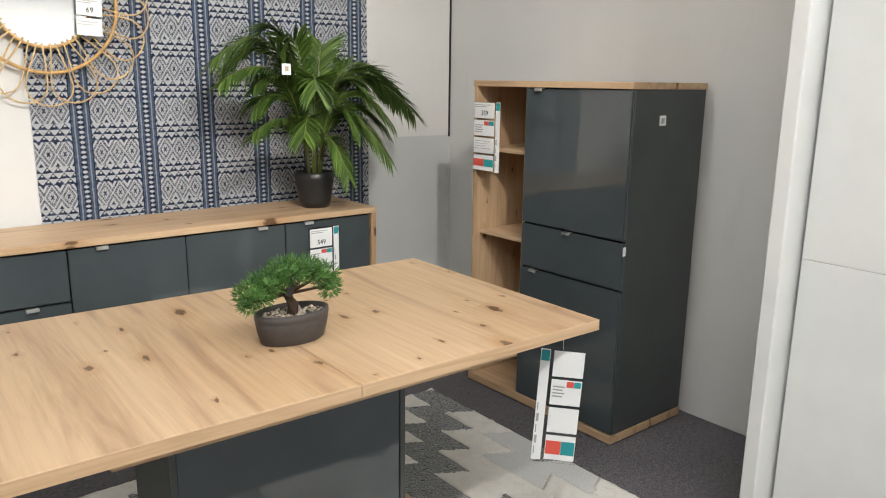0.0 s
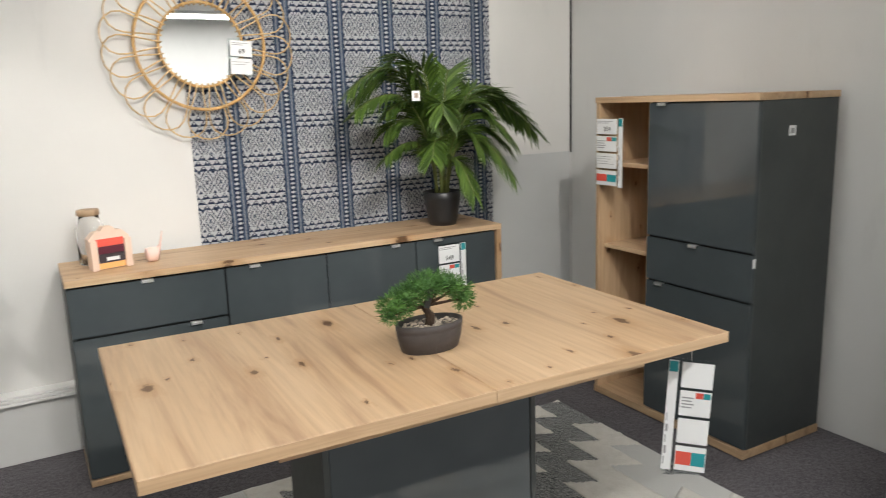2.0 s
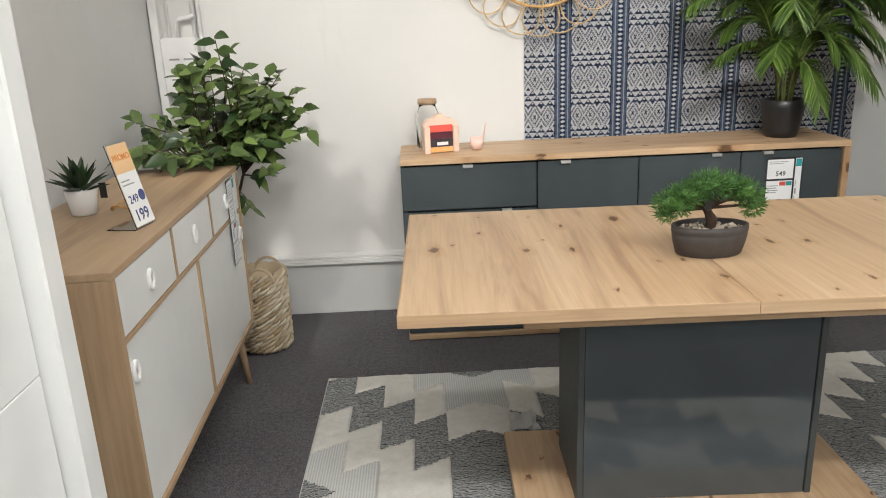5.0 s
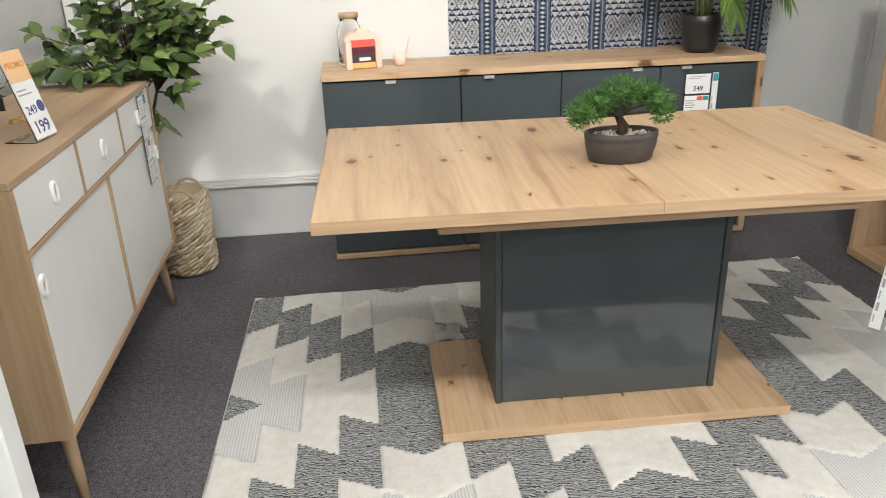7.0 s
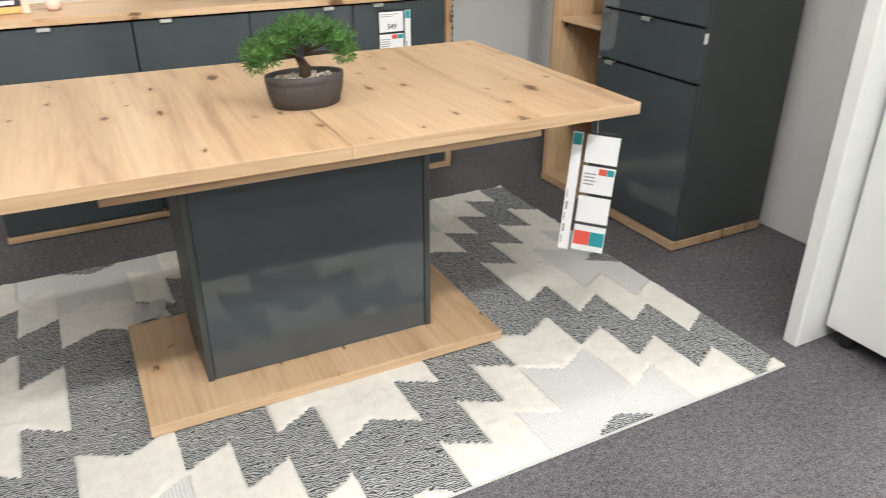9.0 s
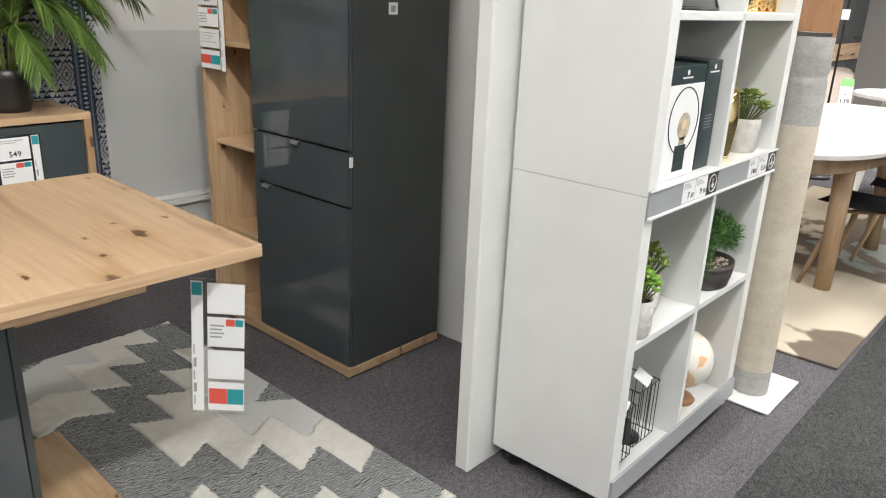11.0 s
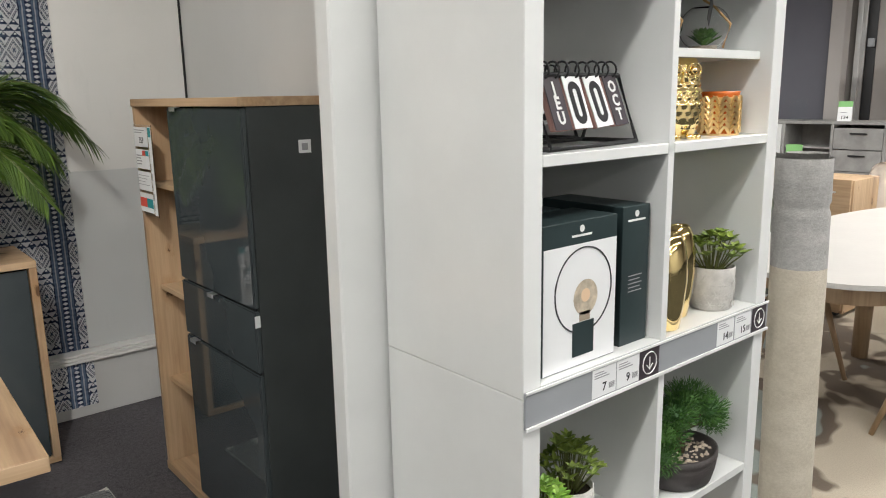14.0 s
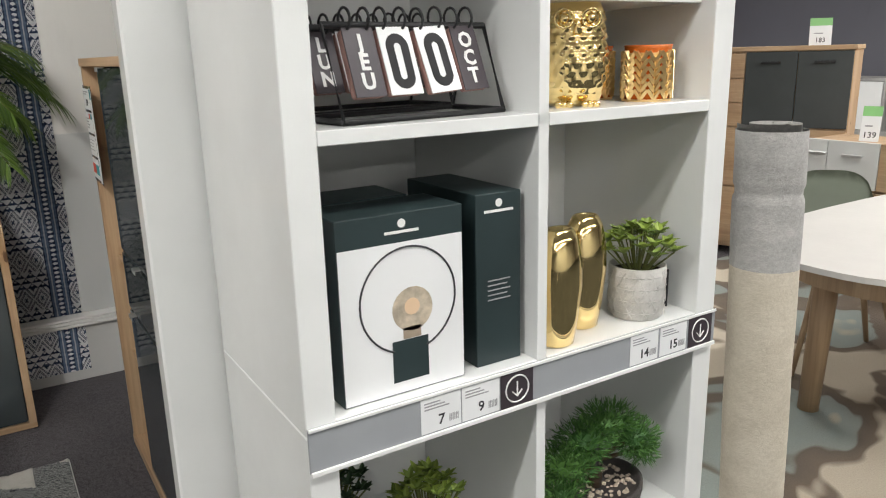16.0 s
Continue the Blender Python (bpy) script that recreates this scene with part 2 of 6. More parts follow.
def tapestry_cloth():
    m = Mat("indigo_ikat_print", rough=0.9, spec=0.1)
    x, y, z = m.xyz()
    wob = (m.noise(38, 3) - 0.5) * 0.006
    x, z = x + wob, z + wob
    p = ((x - 1.35) / 0.271 + 10.0).fract()
    stripe = p.lt(0.3)
    q = (p - 0.3) / 0.7
    v = (z / 0.178).fract()
    in_d = v.lt(0.58)
    dv = (v / 0.58 - 0.5).abs() * 2.0
    du = ((q * 3.0).fract() - 0.5).abs() * 2.0
    d = du + dv
    beads = ((z / 0.0088).fract() - 0.5).abs().gt(0.17)
    four = d.lt(0.34) * ((du - dv).abs().gt(0.10)) * d.gt(0.12)
    ring = (d - 0.47).abs().lt(0.10)
    dotted = (d - 0.71).abs().lt(0.06) * beads
    outer = (d - 0.96).abs().lt(0.115)
    far_dots = (d - 1.19).abs().lt(0.055) * beads
    fill = d.gt(1.34) * d.lt(1.70)
    diam = four.max(ring).max(dotted).max(outer).max(far_dots).max(fill)
    w = ((v - 0.58) / 0.42) * 3.0
    row = w.floor()
    tu = ((q * 4.5 + row * 0.5).fract() - 0.5).abs() * 2.0
    up = w.fract()
    tri = tu.lt(up * 1.02) * up.gt(0.12)
    slit = (tu - 1.0).abs().lt(0.22) * (up - 0.55).abs().lt(0.16)
    panel = in_d * diam + (in_d * -1.0 + 1.0) * tri.max(slit)
    s = p / 0.3
    dash = (s - 0.5).abs().lt(0.13) * (((z / 0.021).fract() - 0.5).abs() + (s - 0.5).abs() * 2.0).lt(0.36)
    lines = (s - 0.2).abs().lt(0.035).max((s - 0.8).abs().lt(0.035)) * 0.5
    white = stripe * dash.max(lines) + (stripe * -1.0 + 1.0) * panel
    grunge = m.noise(26, 5, (1, 1, 3.5), 0.7)
    navy = m.ramp(grunge, [(0.3, (0.016, 0.024, 0.048)), (0.50, (0.042, 0.060, 0.115)), (0.70, (0.16, 0.21, 0.30))])
    blue = m.ramp(grunge, [(0.3, (0.06, 0.095, 0.17)), (0.7, (0.19, 0.25, 0.36))])
    pale = m.ramp(grunge, [(0.24, (0.46, 0.51, 0.60)), (0.42, (0.80, 0.82, 0.85)), (0.8, (0.86, 0.87, 0.88))])
    base = m.blend(stripe * (s - 0.5).abs().gt(0.16) * (s - 0.5).abs().lt(0.44), navy, blue)
    m.color(m.blend(white * 0.92, base, pale))
    m.bump(m.noise(600, 2), 0.0004, 0.5)
    return m.m


TAPESTRY = tapestry_cloth()


def maze_weave():
    m = Mat("black_white_maze_weave", rough=0.95, spec=0.1)
    x, y, z = m.xyz()
    w = (((y + x * 0.15) / 0.0066 + m.noise(58, 1, (0.7, 1.0, 1)) * 3.2).fract() - 0.5).abs() * 2.0
    breaks = m.noise(190, 1, (0.7, 1.2, 1)) - 0.5
    w = w + breaks * 0.9
    c = m.ramp(w, [(0.34, (0.055, 0.062, 0.066)), (0.60, (0.44, 0.45, 0.445))])
    m.color(m.blend(0.25, c, m.ramp(m.noise(300, 2), [(0.3, (0.4, 0.4, 0.4)), (0.7, (1, 1, 1))]), "MULTIPLY"))
    m.bump(w, 0.0015, 0.6)
    return m.m


def flat_weave():
    m = Mat("pale_grey_flat_weave", rough=0.95, spec=0.1)
    x, y, z = m.xyz()
    rib = ((x / 0.009).fract() - 0.5).abs() * 2.0
    n = m.noise(180, 3)
    m.color(m.ramp(n * 0.5 + rib * 0.5, [(0.25, (0.46, 0.465, 0.455)), (0.75, (0.66, 0.665, 0.645))]))
    m.bump(rib, 0.0008, 0.5)
    return m.m


def plush():
    m = Mat("cream_plush_pile", rough=1.0, spec=0.05)
    a, b, c3 = m.noise(150, 4, rough=0.8), m.noise(34, 4), m.noise(7, 3)
    m.color(m.ramp(a * 0.4 + b * 0.4 + c3 * 0.2, [(0.32, (0.575, 0.555, 0.505)), (0.5, (0.695, 0.675, 0.62)), (0.68, (0.775, 0.76, 0.715))]))
    m.bump(a * 0.5 + b * 0.5, 0.009, 0.7)
    m.b.inputs["Sheen Weight"].default_value = 0.3
    return m.m


MAZE, FLAT, PLUSH = maze_weave(), flat_weave(), plush()


def leaf_mat(name, dark, light, rough=0.45, trans=0.0):
    m = Mat(name, dark, rough)
    r = m.island()
    c = m.ramp(r, [(0.0, dark), (0.6, tuple((a + b) / 2 for a, b in zip(dark, light))), (1.0, light)])
    m.color(m.blend(0.3, c, m.ramp(m.noise(70, 3), [(0.3, (0.55, 0.6, 0.5)), (0.7, (1, 1, 1))]), "MULTIPLY"))
    return m.m


PALM_LEAF = leaf_mat("palm_green", (0.032, 0.072, 0.011), (0.14, 0.23, 0.04))
FICUS_LEAF = leaf_mat("ficus_green", (0.014, 0.040, 0.012), (0.19, 0.27, 0.075), 0.35)
BONSAI_LEAF = leaf_mat("bonsai_green", (0.03, 0.10, 0.02), (0.13, 0.29, 0.06), 0.6)
SUCC_LIME = leaf_mat("lime_succulent", (0.14, 0.32, 0.03), (0.36, 0.56, 0.10))
SUCC_OLIVE = leaf_mat("olive_succulent", (0.11, 0.17, 0.025), (0.34, 0.44, 0.08))
SUCC_DARK = leaf_mat("dark_succulent", (0.012, 0.03, 0.012), (0.04, 0.08, 0.03))
STEM = plain("green_stem", (0.13, 0.15, 0.04), 0.6, vary=0.3, scale=40)


def clear_glass(name, color=(1, 1, 1), rough=0.0):
    m = Mat(name, color, rough)
    m.b.inputs["Transmission Weight"].default_value = 1.0
    m.b.inputs["IOR"].default_value = 1.18
    return m.m


GLASS = clear_glass("clear_glass")
ACRYLIC = clear_glass("clear_acrylic", (0.95, 0.98, 0.98), 0.03)
MIRROR = Mat("mirror_silver", (0.92, 0.93, 0.93), 0.015, 1.0).m
RATTAN = plain("rattan_cane", (0.56, 0.34, 0.13), 0.5, vary=0.3, scale=30, bump=0.0006)
RATTAN_PALE = plain("pale_rattan_cane", (0.62, 0.44, 0.23), 0.5, vary=0.3, scale=30, bump=0.0006)


def seagrass():
    m = Mat("woven_seagrass", rough=0.85, spec=0.2)
    r = m.island()
    c = m.ramp(r, [(0.0, (0.46, 0.34, 0.21)), (0.5, (0.68, 0.57, 0.42)), (1.0, (0.80, 0.73, 0.60))])
    m.color(m.blend(0.5, c, m.ramp(m.noise(220, 3), [(0.3, (0.6, 0.55, 0.45)), (0.7, (1, 1, 1))]), "MULTIPLY"))
    m.bump(m.noise(300, 3), 0.001)
    return m.m


SEAGRASS = seagrass()


def rolled_rug_mat(name, lo, hi):
    m = Mat(name, hi, 0.95, 0, 0.1)
    n, k = m.noise(150, 4, (0.75, 0.75, 1), 0.8), m.noise(9, 5, (1, 1, 1.8), 0.65)
    m.color(m.ramp(n * 0.5 + k * 0.5, [(0.35, lo), (0.65, hi)]))
    m.bump(n, 0.003, 0.8)
    return m.m


ROLL_GREY = rolled_rug_mat("grey_rug_pile", (0.32, 0.315, 0.30), (0.52, 0.51, 0.49))
ROLL_CREAM = rolled_rug_mat("cream_rug_pile", (0.52, 0.465, 0.37), (0.68, 0.625, 0.52))


def emit(name, color, strength):
    m = Mat(name, color)
    m.b.inputs["Emission Color"].default_value = (*color, 1)
    m.b.inputs["Emission Strength"].default_value = strength
    return m.m


TUBE_LIGHT = emit("lit_diffuser", (1.0, 0.97, 0.92), 9.0)
BULB_LIGHT = emit("lit_bulb", (1.0, 0.55, 0.22), 6.0)


# ---- mesh helpers ----
def thing(name, loc, label, category, group="", kind=""):
    ob = new(name)
    ob.empty_display_size = 0.05
    ob.location = loc
    return tagged(ob, label, category, group, kind)


def mesh_of(name, bm, material, smooth=False):
    me = bpy.data.meshes.new(name)
    bm.to_mesh(me)
    bm.free()
    for mt in material if isinstance(material, (list, tuple)) else [material]:
        me.materials.append(mt)
    if smooth:
        me.polygons.foreach_set("use_smooth", [True] * len(me.polygons))
    return me


def world_of(ob):
    m = ob.matrix_basis.copy()
    while ob.parent:
        m = ob.parent.matrix_basis @ ob.matrix_parent_inverse @ m
        ob = ob.parent
    return m


def part(name, bm, material, parent, label="", smooth=False):
    """One mesh, given in world coordinates, under a thing or a part."""
    ob = new(name, mesh_of(name, bm, material, smooth))
    ob.parent = parent
    ob.matrix_parent_inverse = world_of(parent).inverted()
    return tagged(ob, label)


def single(name, bm, material, label, category, group="", kind="", smooth=False):
    """A thing that is one mesh."""
    return tagged(new(name, mesh_of(name, bm, material, smooth)), label, category, group, kind)


def setting(name, bm, material, label, smooth=False):
    return single(name, bm, material, label, name.split("_")[0], "", "structure", smooth)


def box(x0, x1, y0, y1, z0, z1, bev=0.0015, seg=1, bm=None):
    tmp = bmesh.new()
    bmesh.ops.create_cube(tmp, size=1)
    for v in tmp.verts:
        v.co = Vector((x0 + (v.co.x + 0.5) * (x1 - x0), y0 + (v.co.y + 0.5) * (y1 - y0), z0 + (v.co.z + 0.5) * (z1 - z0)))
    if bev > 0:
        b = min(bev, 0.45 * min(x1 - x0, y1 - y0, z1 - z0))
        bmesh.ops.bevel(tmp, geom=list(tmp.edges), offset=b, segments=seg, affect="EDGES")
    return join(bm, tmp)


def join(bm, tmp):
    if bm is None:
        return tmp
    me = bpy.data.meshes.new("tmp")
    tmp.to_mesh(me)
    tmp.free()
    bm.from_mesh(me)
    bpy.data.meshes.remove(me)
    return bm


def moved(bm, m):
    bm.transform(m)
    return bm


def lathe(profile, at=(0, 0, 0), n=24, sx=1.0, sy=1.0, bm=None, close=False):
    """Turns (radius, height) pairs about an upright axis."""
    bm = bm or bmesh.new()
    rings = []
    for r, z in profile:
        rings.append([bm.verts.new((at[0] + sx * r * math.cos(2 * math.pi * i / n), at[1] + sy * r * math.sin(2 * math.pi * i / n), at[2] + z)) for i in range(n)])
    for a, b in zip(rings, rings[1:]):
        for i in range(n):
            bm.faces.new((a[i], a[(i + 1) % n], b[(i + 1) % n], b[i]))
    if profile[0][0] > 0.0005:
        bm.faces.new(list(reversed(rings[0])))
    if profile[-1][0] > 0.0005:
        bm.faces.new(rings[-1])
    return bm


def tube(points, radius, n=6, bm=None, closed=False, taper=None):
    """A round bar along a line of points."""
    bm = bm or bmesh.new()
    pts = [Vector(p) for p in points]
    rings, up = [], Vector((0.13, 0.27, 0.95))
    count = len(pts)
    for i, p in enumerate(pts):
        a = pts[(i - 1) % count] if closed or i else p
        b = pts[(i + 1) % count] if closed or i < count - 1 else p
        d = (b - a).normalized()
        side = d.cross(up)
        if side.length < 0.05:
            side = d.cross(Vector((1, 0, 0)))
        side.normalize()
        other = d.cross(side)
        r = radius if taper is None else radius + (taper - radius) * i / max(1, count - 1)
        rings.append([bm.verts.new(p + r * (math.cos(2 * math.pi * k / n) * side + math.sin(2 * math.pi * k / n) * other)) for k in range(n)])
    pairs = list(zip(rings, rings[1:])) + ([(rings[-1], rings[0])] if closed else [])
    for a, b in pairs:
        for k in range(n):
            bm.faces.new((a[k], a[(k + 1) % n], b[(k + 1) % n], b[k]))
    if not closed:
        bm.faces.new(list(reversed(rings[0])))
        bm.faces.new(rings[-1])
    return bm


def lettering(text, size, m, depth=0.0006, spacing=1.0, align="CENTER", weight=0.012):
    """Letters as a mesh, lying in the x-y plane of the pose m."""
    cu = bpy.data.curves.new("lettering", "FONT")
    cu.body, cu.size, cu.extrude, cu.align_x, cu.space_character, cu.resolution_u = text, size, depth, align, spacing, 2
    cu.align_y = "CENTER"
    cu.offset = size * weight
    cu.space_line = 0.85
    ob = bpy.data.objects.new("lettering", cu)
    scene.collection.objects.link(ob)
    bpy.context.view_layer.update()
    me = bpy.data.meshes.new_from_object(ob.evaluated_get(bpy.context.evaluated_depsgraph_get()))
    bm = bmesh.new()
    bm.from_mesh(me)
    bpy.data.objects.remove(ob)
    bpy.data.meshes.remove(me)
    bpy.data.curves.remove(cu)
    bm.transform(m)
    return bm


def leaf(bm, base, along, normal, length, width, fold=0.25, droop=0.15):
    """One pointed leaf with a folded midrib."""
    a = along.normalized()
    s = a.cross(normal)
    s = s.normalized() if s.length > 1e-4 else a.orthogonal().normalized()
    n = s.cross(a)
    rows = []
    for t, w in ((0.0, 0.06), (0.14, 0.58), (0.34, 0.96), (0.58, 0.86), (0.82, 0.42), (1.0, 0.0)):
        c = base + a * length * t - Vector((0, 0, 1)) * droop * length * t * t
        if w == 0.0:
            rows.append([bm.verts.new(c)])
        else:
            rows.append([bm.verts.new(c - s * width * w / 2 + n * fold * width * w / 2), bm.verts.new(c), bm.verts.new(c + s * width * w / 2 + n * fold * width * w / 2)])
    for r0, r1 in zip(rows, rows[1:]):
        if len(r1) == 3:
            bm.faces.new((r0[0], r0[1], r1[1], r1[0]))
            bm.faces.new((r0[1], r0[2], r1[2], r1[1]))
        else:
            bm.faces.new((r0[0], r0[1], r1[0]))
            bm.faces.new((r0[1], r0[2], r1[0]))


def flat_plate(m, x0, x1, y0, y1, t=0.0006, bm=None):
    """A thin plate in the x-y plane of the pose m."""
    return join(bm, moved(box(x0, x1, y0, y1, 0, t, 0), m))


# ---- setting ----
XL, XR, YB = -0.515, 3.395, 3.885
setting("floor", box(-6, 14, -6, 9, -0.1, 0.0, 0), CARPET, "heather grey short-pile carpet floor")
setting("aisle_floor", box(-6, 14, -6, 0.89, -0.05, 0.004, 0.001), CARPET_DARK, "dark charcoal carpet strip of the aisle")
setting("ceiling", box(-6, 14, -6, 9, CEIL, CEIL + 0.1, 0), CEIL_MAT, "white store ceiling")
setting("wall_back", box(XL - 0.1, XR + 0.1, YB, YB + 0.1, 0, 2.55), WALL_WHITE, "warm white painted back wall of the bay")
setting("wall_right", box(XR, XR + 0.1, 1.563, YB - 0.002, 0, 2.55), WALL_GREY, "light grey painted side wall")
setting("wall_left", box(XL - 0.1, XL, 1.337, YB - 0.002, 0, 2.55), WALL_GREY, "light grey painted side wall with faint scuffs")
setting("wall_partition_right", box(2.747, XR + 0.1, 1.512, 1.562, 0, 2.55, 0.004), WHITE, "white end panel of the partition beside the shelf")
setting("wall_partition_left", box(XL - 0.1, 0.165, 1.28, 1.335, 0, 2.55, 0.004), WHITE, "white end panel of the partition")
for nm, bb in (("wall_far_east", (13.0, 13.1, -6, 9)), ("wall_far_west", (-6.1, -6.0, -6, 9)), ("wall_far_south", (-6, 13, -6.1, -6.0)), ("wall_far_north", (-6, 13, 9.0, 9.1))):
    setting(nm, box(*bb, 0, CEIL, 0), CEIL_MAT if nm == "wall_far_south" else WALL_FAR, "plain store wall in the distance")

# low boxed skirting with white cable trunking along its top
for x0, x1 in ((XL, 0.6), (0.6, 2.565), (2.565, XR)):
    setting("baseboard", box(x0 + 0.001, x1 - 0.001, 3.83, YB, 0, 0.264, 0.002), WALL_GREY, "grey boxed-in skirting below the trunking")
tr = bmesh.new()
for z0, z1, dy in ((0.265, 0.279, 0.0), (0.2805, 0.294, 0.004), (0.2955, 0.306, 0.008)):
    box(XL + 0.4, XR - 0.002, 3.805 + dy, YB, z0, z1, 0.002, 1, tr)
setting("trim_trunking", tr, WHITE_PLASTIC, "white plastic cable trunking along the wall")
setting("trim_corner_gap", box(XR - 0.010, XR - 0.0005, YB - 0.006, YB - 0.0005, 1.12, 2.54, 0), DARK_GAP, "dark open joint in the wall corner")
setting("trim_corner_bead", box(XR - 0.012, XR - 0.0005, YB - 0.012, YB - 0.0005, 0.308, 1.118, 0.003), WALL_GREY, "painted bead in the wall corner")
setting("wall_lower_board", box(2.824, XR - 0.013, YB - 0.004, YB - 0.0005, 0.308, 1.1275, 0.001), WALL_BOARD, "grey-blue lower wall board beside the cloth")
setting("trim_panel_joint", box(2.823, XR - 0.013, YB - 0.002, YB + 0.01, 1.128, 1.1305, 0), WALL_GREY, "fine horizontal joint between the wall boards")

# pipes and a small distribution box in the left corner
pipe = thing("conduit", (-0.33, 3.86, 1.38), "white plastic conduits running up the wall above the fuse box", "conduit")
for px, r in ((-0.437, 0.008), (-0.318, 0.010), (-0.293, 0.009)):
    part("pipe", tube([(px, 3.868, 1.38 if px < -0.31 else 1.02), (px, 3.868, 2.54)], r, 10), WHITE_PLASTIC, pipe, smooth=True)
for px in (-0.318, -0.293):
    for z in (1.62, 2.0):
        part("clip", box(px - 0.013, px + 0.013, 3.857, 3.884, z, z + 0.014, 0.003), WHITE_PLASTIC, pipe)
part("elbow", tube([(-0.312, 3.86, 1.475), (-0.325, 3.845, 1.468), (-0.375, 3.845, 1.462), (-0.388, 3.85, 1.45), (-0.392, 3.85, 1.378)], 0.010, 8), WHITE_PLASTIC, pipe, smooth=True)
chan = thing("cable_duct", (-0.48, 3.86, 0.3), "white vertical cable duct in the wall corner", "cable duct")
part("cover", box(-0.508, -0.470, 3.83, 3.884, 0.308, 2.54, 0.004), WHITE_PLASTIC, chan)
fuse = thing("fuse_box", (-0.40, 3.85, 1.13), "white wall-mounted fuse box with slots", "fuse box")
part("body", box(-0.466, -0.305, 3.815, 3.884, 1.13, 1.38, 0.006, 2), WHITE_PLASTIC, fuse)
for z in (1.19, 1.28):
    for sx in (-0.435, -0.37):
        part("slot", box(sx, sx + 0.045, 3.812, 3.816, z, z + 0.008, 0), INK_GREY, fuse)

# ceiling lights: a fixture for every strip, the added bay one too
first = None
for px, py, watts in STRIPS:
    if first is None:
        first = thing("ceiling_light", (px, py, CEIL), "long white ceiling light strip with a bright diffuser, position assumed", "ceiling light", "ceiling lights")
        part("housing", box(px - 1.2, px + 1.2, py - 0.09, py + 0.09, CEIL - 0.05, CEIL - 0.001, 0.004), WHITE_PLASTIC, first)
        part("diffuser", box(px - 1.17, px + 1.17, py - 0.075, py + 0.075, CEIL - 0.075, CEIL - 0.0505, 0.004), TUBE_LIGHT, first)
    else:
        copy_thing(first, pose(px, py, CEIL))
# Unseen cans, one for each assumed or added spot.
for eye, target, watts, degrees in SPOTS:
    sp = thing("track_spot", (eye[0], eye[1], CEIL), "assumed white ceiling spotlight, out of view, turned towards the back wall", "spotlight")
    part("stem", tube([(eye[0], eye[1], CEIL), (eye[0], eye[1], eye[2] + 0.05)], 0.01, 8), WHITE_PLASTIC, sp)
    d = (Vector(target) - Vector(eye)).normalized()
    back = Vector(eye) - d * 0.05
    part("can", moved(lathe([(0.03, -0.06), (0.045, -0.05), (0.045, 0.05), (0.04, 0.05), (0.04, -0.04)], n=16), Matrix.Translation(back) @ d.to_track_quat("Z", "Y").to_matrix().to_4x4()), WHITE_PLASTIC, sp, smooth=True)


# ---- rug ----
RX, RY, RL, RW = 0.275, 1.462, 2.36, 1.60
COL = RL / 20


def rug_bands(j, s):
    """Heights over the rug's middle line at which the dark zigzag begins and ends, in column j from a motif's middle."""
    a_in = 0.16 + 0.128 * (j - 1) - 0.066 * s if j >= 1 else -1.0
    return a_in, 0.328 + 0.126 * j - 0.064 * s


def rug_zone(u, v):
    c = min(19, max(0, int(u / COL)))
    f = u / COL - c
    k = c % 10
    j, s = (4 - k, 1 - f) if k < 5 else (k - 5, f)
    mid = RW / 2 + 0.012
    a = abs(v - mid)
    a_in, a_out = rug_bands(j, s)
    if a_in < a < a_out:
        return 0
    eu = min(u % 1.18, 1.18 - u % 1.18)
    if eu < 0.11 and a < 0.075 * (1 - eu / 0.11):
        return 0
    ev, cu = min(v, RW - v), abs(u % 1.18 - 0.59)
    if ev < 0.055 and cu < 0.10 * (1 - ev / 0.055):
        return 0
    if (a < a_in - 0.25 and j >= 3) or (j == 0 and a > a_out + 0.20) or (j == 1 and a > a_out + 0.24):
        return 1
    return 2


